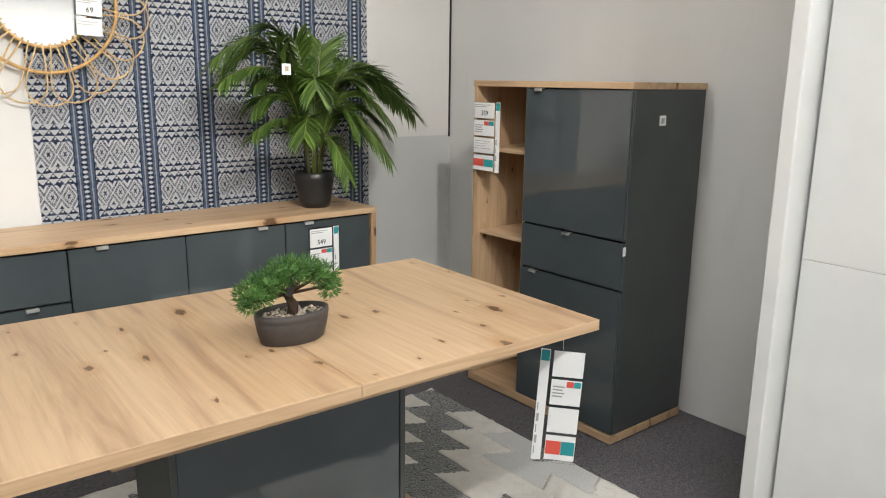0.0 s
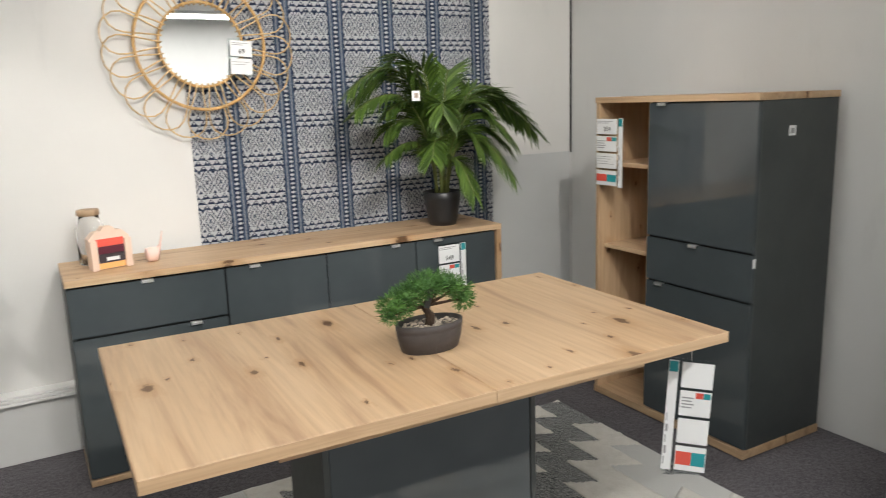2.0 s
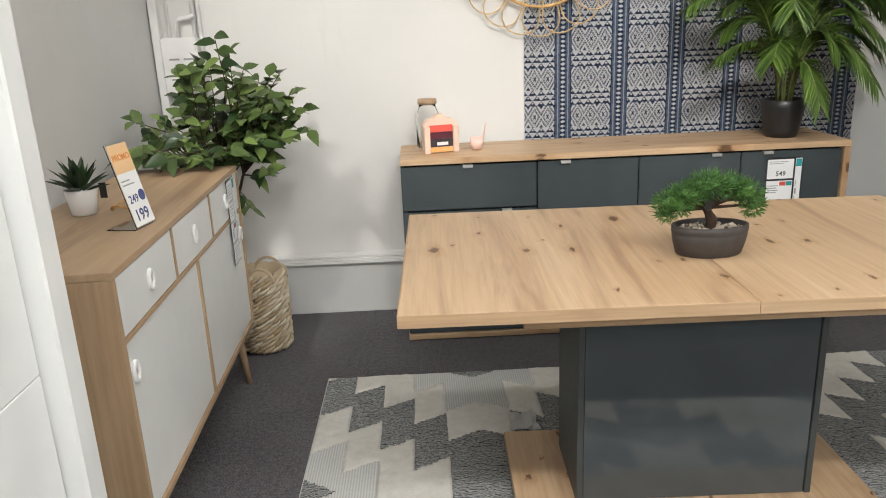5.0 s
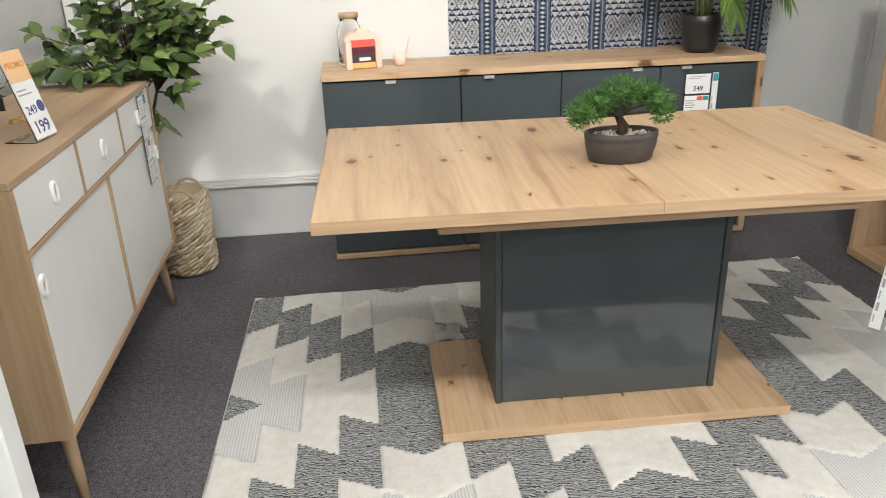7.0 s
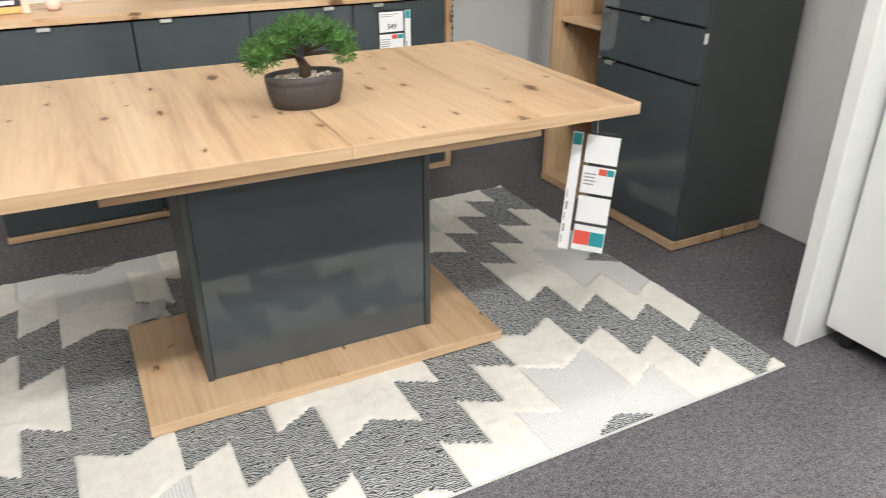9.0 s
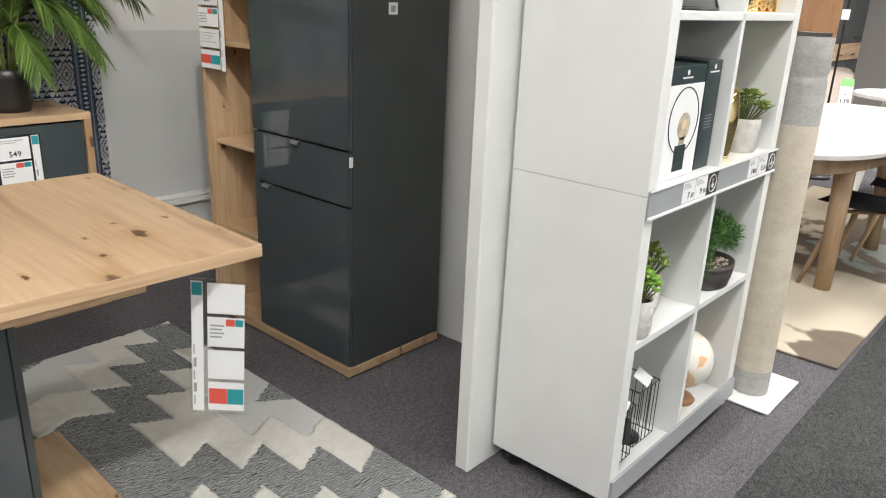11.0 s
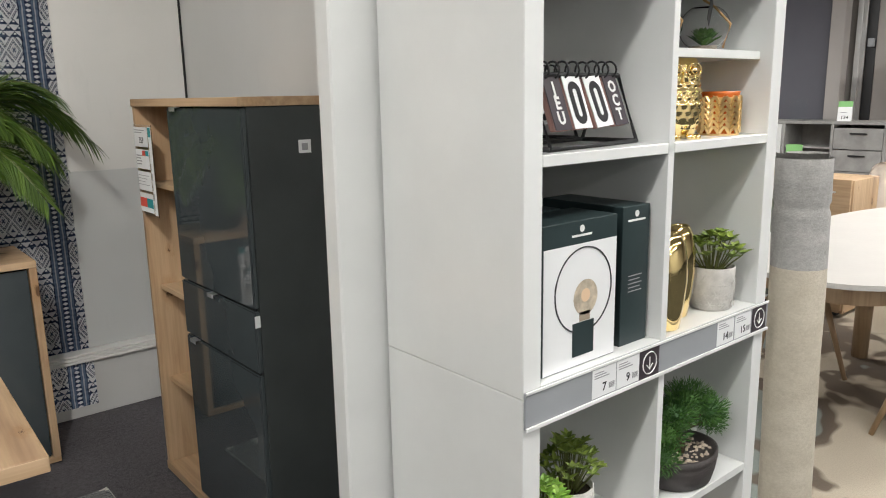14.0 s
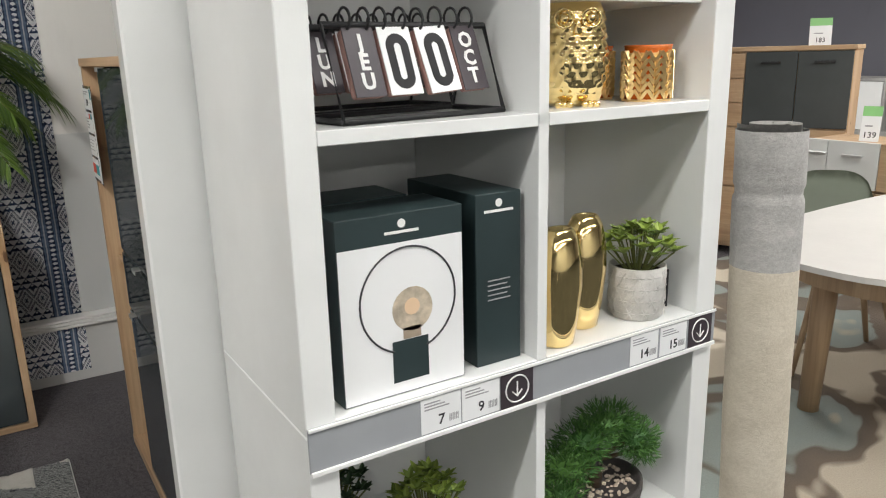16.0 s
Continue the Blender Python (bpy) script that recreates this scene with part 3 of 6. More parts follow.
def build_rug():
    rug = thing("rug", (RX + RL / 2, RY + RW / 2, 0), "rectangular rug with cream plush and black-white maze zigzags under the table", "rug")
    part("backing", box(RX - 0.004, RX + RL + 0.004, RY - 0.004, RY + RW + 0.004, 0.0005, 0.005, 0.001), FLAT, rug, "pale woven edge")
    bms = [bmesh.new(), bmesh.new(), bmesh.new()]
    grid_u, grid_v = 240, 168
    du, dv = RL / grid_u, RW / grid_v
    zones = [[0] * grid_v for _ in range(grid_u)]
    for i in range(grid_u):
        for k in range(grid_v):
            u, v = (i + 0.5) * du, (k + 0.5) * dv
            zones[i][k] = rug_zone(u, v)
    tops = (0.0075, 0.0080, 0.0125)
    verts = [{}, {}, {}]

    def vert(z, i, k):
        if (i, k) not in verts[z]:
            u, v = i * du, k * dv
            edge = z == 2 and any(0 <= a < grid_u and 0 <= b < grid_v and zones[a][b] != 2 or not (0 <= a < grid_u and 0 <= b < grid_v) for a in (i - 1, i) for b in (k - 1, k))
            h = tops[z]
            if z == 2:
                h += 0.004 * noise.noise((u * 28, v * 28, 0)) + 0.003 * noise.noise((u * 90, v * 90, 3.1))
                if edge:
                    h -= 0.003
                    u += 0.003 * noise.noise((u * 70, v * 70, 7.7))
                    v += 0.003 * noise.noise((u * 70, v * 70, 17.7))
            verts[z][(i, k)] = bms[z].verts.new((RX + u, RY + v, h))
        return verts[z][(i, k)]

    for i in range(grid_u):
        for k in range(grid_v):
            z = zones[i][k]
            bms[z].faces.new((vert(z, i, k), vert(z, i + 1, k), vert(z, i + 1, k + 1), vert(z, i, k + 1)))
    part("maze_weave", bms[0], MAZE, rug, "flat black and white maze weave zigzags", True)
    part("flat_weave", bms[1], FLAT, rug, "pale grey flat weave patches", True)
    skirt = bms[2]
    rim = [e for e in skirt.edges if len(e.link_faces) == 1]
    ext = bmesh.ops.extrude_edge_only(skirt, edges=rim)
    for g in ext["geom"]:
        if isinstance(g, bmesh.types.BMVert):
            g.co.z = 0.006
    part("plush", skirt, PLUSH, rug, "raised cream plush pile patches", True)


build_rug()


scrap = thing("paper_scrap", (1.02, 2.62, 0.013), "crumpled clear wrapper lying on the rug behind the table foot", "wrapper")
sheet = bmesh.new()
rows = [[sheet.verts.new((0.97 + 0.025 * i + 0.01 * noise.noise((i * 0.9, k * 0.7, 2)), 2.56 + 0.03 * k, 0.022 + 0.014 * noise.noise((i * 0.8, k * 0.8, 5)))) for k in range(5)] for i in range(5)]
for a, b in zip(rows, rows[1:]):
    for k in range(4):
        sheet.faces.new((a[k], a[k + 1], b[k + 1], b[k]))
bmesh.ops.solidify(sheet, geom=list(sheet.faces), thickness=0.001)
part("film", sheet, WHITE_PLASTIC, scrap)


# ---- price cards ----
def price_card(parent_name, loc, m, rows, label, width=0.062, group="", h=0.078, strip_first=False, strip=True):
    """A clear hanging sleeve with paper cards; rows are (kind, text)."""
    t = thing(parent_name, loc, label, "price tag", group)
    total = h * len(rows)
    s0 = -0.042 if strip_first else -0.006
    part("sleeve", flat_plate(m, s0, s0 + width + (0.048 if strip else 0.012), -total - 0.004, 0.006, 0.0012), ACRYLIC, t, "clear plastic sleeve")
    for i, (kind, text) in enumerate(rows):
        y1 = -i * h - 0.003
        y0 = y1 - h + 0.009
        up = m @ pose(0, 0, 0.0016)
        card = part("card", flat_plate(up, 0, width, y0, y1), PAPER, t)
        ink = m @ pose(0, 0, 0.0026)
        bars = bmesh.new()
        if kind == "price":
            part("price", lettering(text, 0.030, ink @ pose(width * 0.52, y0 + 0.022, 0), 0.0003), INK, card)
            for k in range(2):
                flat_plate(ink, 0.006, width * (0.8 - 0.2 * k), y1 - 0.012 - 0.008 * k, y1 - 0.009 - 0.008 * k, 0.0004, bars)
            part("print", bars, INK_GREY, card)
        elif kind == "promo":
            part("red_block", flat_plate(ink, 0.002, width * 0.52, y0 + 0.018, y1 - 0.018, 0.0004), RED, card)
            part("teal_block", flat_plate(ink, width * 0.53, width - 0.002, y0 + 0.018, y1 - 0.018, 0.0004), TEAL, card)
        elif kind == "mix":
            part("red_block", flat_plate(ink, width * 0.5, width * 0.74, y1 - 0.022, y1 - 0.004, 0.0004), RED, card)
            part("teal_block", flat_plate(ink, width * 0.75, width - 0.003, y1 - 0.022, y1 - 0.004, 0.0004), TEAL, card)
            for k in range(4):
                flat_plate(ink, 0.006, width * (0.45 - 0.06 * (k % 2)), y1 - 0.024 - 0.010 * k, y1 - 0.020 - 0.010 * k, 0.0004, bars)
            part("print", bars, INK_GREY, card)
        else:
            for k in range(int(text or 0)):
                flat_plate(ink, 0.006, width * (0.85 - 0.15 * (k % 3)), y1 - 0.016 - 0.011 * k, y1 - 0.014 - 0.011 * k, 0.0004, bars)
            if int(text or 0):
                part("print", bars, INK_GREY, card)
            else:
                bars.free()
    if not strip:
        return t
    if strip_first:
        m = m @ pose(-width - 0.046, 0, 0)
    side = part("side_strip", flat_plate(m @ pose(0, 0, 0.0016), width + 0.008, width + 0.036, -total + 0.002, 0.0), PAPER, t)
    part("teal_mark", flat_plate(m @ pose(0, 0, 0.0026), width + 0.010, width + 0.034, -0.036, -0.003, 0.0004), TEAL, side)
    bars = bmesh.new()
    for k in range(5):
        flat_plate(m @ pose(0, 0, 0.0026), width + 0.012, width + 0.015 + 0.004 * (k % 2), -total + 0.02 + 0.035 * k, -total + 0.045 + 0.035 * k, 0.0004, bars)
    part("print", bars, INK_GREY, side)
    return t


# ---- dining table ----
def build_table():
    x0, x1, y0, y1 = 0.641, 2.246, 1.787, 2.712
    t = thing("dining_table", (1.456, 2.25, 0), "extendable knotty oak dining table on a glossy anthracite pedestal", "table")
    seam = 1.448
    for xa, xb in ((x0, seam - 0.0006), (seam + 0.0006, x1)):
        part("edge_band", box(xa, xb, y0 - 0.0018, y0 - 0.0001, 0.7412, 0.7718, 0.0006), OAK_EDGE, t, "paler oak edge band")
    part("edge_band", box(x1 + 0.0001, x1 + 0.0018, y0, y1, 0.7412, 0.7718, 0.0006), OAK_EDGE, t)
    part("edge_band", box(x0 - 0.0018, x0 - 0.0001, y0, y1, 0.7412, 0.7718, 0.0006), OAK_EDGE, t)
    part("edge_band", box(0.933, 1.966, 1.9702, 1.9719, 0.0135, 0.0428, 0.0006), OAK_EDGE, t)
    part("tabletop", box(x0, seam - 0.0006, y0, y1, 0.741, 0.772, 0.002), OAK_Y, t, "knotty oak top half")
    part("tabletop", box(seam + 0.0006, x1, y0, y1, 0.741, 0.772, 0.002), OAK_Y, t, "knotty oak top half")
    for ya, yb in ((1.855, 1.885), (2.63, 2.66)):
        part("apron", box(0.93, 1.99, ya, yb, 0.697, 0.7405, 0.002), OAK_X, t)
    for xa, xb in ((0.93, 0.96), (1.96, 1.99)):
        part("apron", box(xa, xb, 1.886, 2.629, 0.697, 0.7405, 0.002), OAK_Y, t)
    part("runner", box(1.0, 1.92, 2.2, 2.25, 0.70, 0.7405, 0.002), BLACK, t)
    px0, px1, py0, py1 = 1.105, 1.785, 2.100, 2.410
    part("column_front", box(px0 + 0.019, px1 - 0.019, py0 + 0.004, py0 + 0.022, 0.0435, 0.71, 0.002), GLOSS, t, "glossy anthracite front")
    part("column_back", box(px0 + 0.019, px1 - 0.019, py1 - 0.022, py1 - 0.004, 0.0435, 0.71, 0.002), GLOSS, t)
    for xa in (px0, px1 - 0.018):
        part("column_side", box(xa, xa + 0.018, py0, py1, 0.0435, 0.71, 0.0015), ANTHRACITE, t)
    part("base_plate", box(0.933, 1.966, 1.972, 2.508, 0.013, 0.043, 0.002), OAK_Y, t, "knotty oak base plate")
    price_card("table_price_tag", (2.15, 1.80, 0.36), pose(2.125, 1.835, 0.688, 90, 3, -45), [("plain", "0"), ("mix", ""), ("plain", "0"), ("promo", "")], "clear hanging price sleeve with printed cards under the table edge", 0.088, "", 0.088, True)


    turn = pose(1.456, 2.25, 0, 0, 0, -1.15) @ pose(-1.456, -2.25, 0)
    t.matrix_basis = turn @ t.matrix_basis


build_table()
string = single("tag_string", tube([(2.142, 1.818, 0.688), (2.145, 1.822, 0.742)], 0.0008, 5), WHITE_PLASTIC, "thin white string holding the price sleeve", "string")


def bar_handle(x, y, z, along, parent, face):
    """A small folded steel edge pull."""
    bm = bmesh.new()
    hw = 0.022
    if along == "x":
        box(x - hw, x + hw, y - 0.012, y + 0.006, z, z + 0.003, 0.0008, 1, bm)
        box(x - hw, x + hw, y - 0.014, y - 0.0115, z - 0.010, z + 0.003, 0.0005, 1, bm)
    else:
        box(x - 0.012, x + 0.006, y - hw, y + hw, z, z + 0.003, 0.0008, 1, bm)
        box(x - 0.014, x - 0.0115, y - hw, y + hw, z - 0.010, z + 0.003, 0.0005, 1, bm)
    part("handle", bm, CHROME, parent, "small steel edge pull")


# ---- sideboard ----
def build_sideboard():
    x0, x1, y0, y1 = 0.603, 2.563, 3.425, 3.80
    t = thing("sideboard", (1.58, 3.62, 0), "long anthracite sideboard with an oak top against the wall", "sideboard")
    part("top", box(x0, x1, y0 - 0.012, y1 + 0.025, 0.815, 0.842, 0.0015), OAK_X, t, "oak top board")
    part("side_panel", box(x1 - 0.028, x1, y0 - 0.010, y1, 0.03, 0.8145, 0.0015), OAK_Z, t, "oak end panel")
    part("side_panel", box(x0 + 0.002, x0 + 0.02, y0 + 0.018, y1, 0.03, 0.8145, 0.0015), ANTHRACITE, t)
    part("bottom", box(x0, x1, y0 - 0.006, y1, 0.005, 0.0295, 0.0015), OAK_X, t, "oak bottom board")
    part("back", box(x0 + 0.021, x1 - 0.029, y1 - 0.008, y1, 0.03, 0.8145, 0), ANTHRACITE, t)
    # Added near-black block, the shade seen between the fronts.
    part("gap_shade_filler", box(x0 + 0.021, x1 - 0.029, y0 + 0.03, y1 - 0.009, 0.0305, 0.805, 0), DARK_GAP, t)
    f0, f1 = y0, y0 + 0.017

    def front(name, xa, xb, za, zb, hx):
        f = part(name, box(xa, xb, f0, f1, za, zb, 0.003, 2), GLOSS, t, "glossy anthracite front")
        bar_handle(hx, f0, zb, "x", f, 0)
    front("drawer", x0 + 0.004, 1.193, 0.612, 0.806, 0.895)
    front("door", x0 + 0.004, 1.193, 0.034, 0.604, 1.062)
    front("door", 1.199, 1.638, 0.034, 0.806, 1.318)
    front("door", 1.642, 2.084, 0.034, 0.806, 1.975)
    front("door", 2.088, x1 - 0.032, 0.034, 0.806, 2.20)
    price_card("sideboard_price_tag", (2.28, 3.42, 0.5), pose(2.205, 3.4235, 0.772, 90, 0, 0), [("price", "549"), ("mix", ""), ("plain", "3")], "clear price sleeve with cards on the sideboard door", 0.115, "", 0.095)


build_sideboard()


# ---- tall cabinet ----
def build_cabinet():
    xf, xb, y0, y1, h = 2.872, 3.345, 2.188, 3.062, 1.442
    t = thing("tall_cabinet", (3.1, 2.62, 0), "tall anthracite cabinet with oak frame and open side shelves", "cabinet")
    yd = 2.737
    part("top", box(xf - 0.008, xb, y0 - 0.006, y1 + 0.004, h - 0.026, h, 0.0015), OAK_Y, t, "oak top board")
    part("bottom", box(xf - 0.006, xb, y0 - 0.006, y1 + 0.004, 0.006, 0.040, 0.0015), OAK_Y, t, "oak plinth")
    part("side_panel", box(xf + 0.018, xb, y0, y0 + 0.018, 0.0405, h - 0.0265, 0.001), ANTHRACITE, t, "matt anthracite side")
    part("side_panel", box(xf - 0.004, xb, y1 - 0.022, y1, 0.0405, h - 0.0265, 0.001), OAK_Z, t, "oak side")
    part("divider", box(xf + 0.019, xb - 0.012, yd + 0.001, yd + 0.017, 0.0405, h - 0.0265, 0.001), OAK_Z, t)
    part("back", box(xb - 0.011, xb, y0 + 0.019, y1 - 0.023, 0.0405, h - 0.0265, 0), OAK_Z, t)
    # Solid near-black filler: shade behind the door gaps, put into the colour.
    part("gap_shade_filler", box(xf + 0.022, xb - 0.013, y0 + 0.019, yd, 0.0415, h - 0.028, 0), DARK_GAP, t)
    for z in (0.372, 0.738, 1.128):
        part("shelf", box(xf + 0.03, xb - 0.012, yd + 0.0175, y1 - 0.0225, z, z + 0.018, 0.001), OAK_Y, t)
    for nm, za, zb, hy in (("door", 0.845, 1.412, 2.655), ("drawer", 0.650, 0.838, 2.470), ("door", 0.044, 0.643, 2.652)):
        f = part(nm, box(xf, xf + 0.017, y0 - 0.002, yd - 0.001, za, zb, 0.004, 2), GLOSS, t, "glossy anthracite front")
        bar_handle(xf, hy, zb - 0.001, "y", f, 0)
    part("sticker", box(3.045, 3.085, y0 - 0.0012, y0 - 0.0002, 1.28, 1.318, 0), PAPER, t, "small white sticker")
    part("sticker", box(xf - 0.0005, xf + 0.016, y0 - 0.0035, y0 - 0.0022, 0.79, 0.825, 0), PAPER, t, "small white sticker")
    part("sticker_mark", box(3.055, 3.075, y0 - 0.0022, y0 - 0.0014, 1.288, 1.308, 0), INK_GREY, t)
    price_card("cabinet_price_tag", (2.86, 2.98, 1.0), pose(2.866, 3.055, 1.348, 90, 0, -90), [("price", "359"), ("mix", ""), ("plain", "4"), ("promo", "")], "clear price sleeve with cards hanging on the cabinet", 0.135)


build_cabinet()


# ---- white commode ----
def build_commode():
    xb, xf, y0, y1 = -0.42, 0.0, 1.815, 3.13
    zb, zt = 0.255, 0.90
    t = thing("commode", (-0.2, 2.47, 0), "pale oak commode with white drawers and doors on slanted legs", "commode")
    part("top", box(xb, xf, y0, y1, zt - 0.018, zt, 0.0015), ASH_Y, t, "pale oak top")
    for ya in (y0, y1 - 0.018):
        part("side_panel", box(xb, xf, ya, ya + 0.018, zb, zt - 0.0185, 0.001), ASH_Z, t)
    part("bottom", box(xb, xf, y0 + 0.0185, y1 - 0.0185, zb, zb + 0.018, 0.001), ASH_Y, t)
    part("back", box(xb, xb + 0.006, y0 + 0.019, y1 - 0.019, zb + 0.019, zt - 0.019, 0), ASH_Z, t)
    zr = 0.735
    part("rail", box(xf - 0.02, xf, y0 + 0.0185, y1 - 0.0185, zr - 0.012, zr, 0.001), ASH_Y, t)
    part("inside", box(xb + 0.008, xf - 0.024, y0 + 0.02, y1 - 0.02, zb + 0.02, zt - 0.02, 0), ASH_Z, t)
    w = (y1 - y0 - 0.036) / 3
    for i in range(3):
        a = y0 + 0.018 + w * i
        if i:
            part("upright", box(xf - 0.02, xf, a - 0.006, a + 0.006, zr + 0.0005, zt - 0.0185, 0.001), ASH_Z, t)
        d = part("drawer", box(xf - 0.018, xf - 0.003, a + 0.008, a + w - 0.008, zr + 0.003, zt - 0.021, 0.001), WHITE_MATT, t, "white drawer front")
        ring_pull(xf - 0.003, a + w * 0.5, 0.5 * (zr + zt - 0.02), d)
    ym = 0.5 * (y0 + y1) + 0.0
    part("upright", box(xf - 0.02, xf - 0.001, ym - 0.008, ym + 0.008, zb + 0.019, zr - 0.0125, 0.001), ASH_Z, t)
    for a, b, hy in ((y0 + 0.02, ym - 0.009, y0 + 0.055), (ym + 0.009, y1 - 0.02, y1 - 0.05)):
        d = part("door", box(xf - 0.019, xf - 0.007, a, b, zb + 0.020, zr - 0.014, 0.001), WHITE_MATT, t, "white sliding door")
        ring_pull(xf - 0.007, hy, 0.64, d)
    for ly in (y0 + 0.10, y1 - 0.08):
        for lx in (xf - 0.06, xb + 0.06):
            part("leg", tube([(lx, ly, zb), (lx + (0.02 if lx > -0.2 else -0.02), ly + (0.03 if ly > 2.4 else -0.03), 0.0)], 0.02, 10, None, False, 0.012), BEECH, t, smooth=True)
    tag = price_card("commode_price_tag", (-0.003, 3.0, 0.6), pose(0.0005, 2.93, 0.872, 90, 0, 90), [("plain", "5"), ("plain", "4"), ("mix", ""), ("plain", "5")], "clear price sleeve hanging on the commode", 0.07)
    turn = pose(0, 2.47, 0, 0, 0, 1.6) @ pose(0, -2.47, 0)
    for piece in (t, tag):
        piece.matrix_basis = turn @ piece.matrix_basis


def ring_pull(x, y, z, parent):
    bm = bmesh.new()
    tube([(x + 0.004, y + 0.015 * math.cos(a), z + 0.024 * math.sin(a)) for a in [2 * math.pi * k / 20 for k in range(20)]], 0.006, 6, bm, True)
    part("ring_pull", bm, WHITE_PLASTIC, parent, "white oval ring pull", True)
    part("recess", moved(lathe([(0.011, 0.0), (0.011, 0.0012)], n=16, sx=1.5), pose(x, y, z, 0, 90, 0)), ASH_Z, parent)


build_commode()


# ---- tapestry and mirror ----
def build_tapestry():
    bm = bmesh.new()
    nx, nz = 24, 30
    vs = [[bm.verts.new((1.205 + 1.617 * i / nx, YB - 0.004 - 0.0012 * math.sin(i * 0.9) - 0.001 * noise.noise((i * 0.4, k * 0.3, 0)), 0.308 + 2.196 * k / nz)) for k in range(nz + 1)] for i in range(nx + 1)]
    for i in range(nx):
        for k in range(nz):
            bm.faces.new((vs[i][k], vs[i + 1][k], vs[i + 1][k + 1], vs[i][k + 1]))
    cloth = thing("wall_tapestry", (2.0, YB - 0.004, 0.05), "indigo and white geometric ikat cloth hung flat on the wall", "tapestry")
    bmesh.ops.solidify(bm, geom=list(bm.faces), thickness=0.0015)
    part("cloth", bm, TAPESTRY, cloth)
    part("hem", box(1.205, 2.822, 3.8265, 3.8285, 0.05, 0.264, 0), TAPESTRY, cloth, "lower end of the cloth below the trunking")


build_tapestry()


def circle(c, r, n, y=0.0, a0=0.0, a1=2 * math.pi):
    return [(c[0] + r * math.cos(a0 + (a1 - a0) * k / n), c[1] + y, c[2] + r * math.sin(a0 + (a1 - a0) * k / n)) for k in range(n)]


def build_mirror():
    c = (1.28, 3.845, 1.73)
    t = thing("rattan_mirror", (c[0], 3.87, c[2]), "round mirror in a flower-shaped rattan frame on the wall", "mirror")
    part("glass", moved(lathe([(0.178, -0.003), (0.178, 0.003)], n=48), Matrix.Translation(c) @ pose(0, 0, 0, 90)), MIRROR, t, "round silvered glass")
    part("backing", moved(lathe([(0.176, -0.010), (0.176, -0.0035)], n=48), Matrix.Translation(c) @ pose(0, 0, 0, 90)), BARK, t)
    part("inner_ring", tube(circle(c, 0.181, 64, -0.004), 0.0065, 8, None, True), RATTAN, t, smooth=True)
    part("middle_ring", tube(circle(c, 0.280, 72, -0.004), 0.0075, 8, None, True), RATTAN, t, smooth=True)
    for k in range(22):
        a = 2 * math.pi * (k + 0.5) / 22
        half = [(0.164, 0.034), (0.20, 0.045), (0.25, 0.064), (0.30, 0.082), (0.335, 0.088), (0.368, 0.080), (0.394, 0.058), (0.408, 0.030)]
        line = [(r, -w) for r, w in half] + [(0.412, 0.0)] + [(r, w) for r, w in reversed(half)]
        pts = []
        for i, (r, w) in enumerate(line):
            lift = -0.012 if r < 0.30 else -0.004
            pts.append((c[0] + r * math.cos(a) - w * math.sin(a), c[1] + lift + 0.006 * (i / 16 - 0.5), c[2] + r * math.sin(a) + w * math.cos(a)))
        part("petal_hoop", tube(pts, 0.0035, 6), RATTAN_PALE, t, "bent cane petal", smooth=True)
    price_card("mirror_price_tag", (1.46, 3.83, 1.6), pose(1.402, 3.824, 1.752, 90, 3, 0), [("price", "69"), ("plain", "2")], "white price card hanging on the mirror frame", 0.098, strip=False)


build_mirror()


# ---- plants ----
def pot(profile, at, material, parent, name="pot", label="", sx=1.0, sy=1.0, n=28):
    return part(name, lathe(profile, at, n, sx, sy), material, parent, label, True)


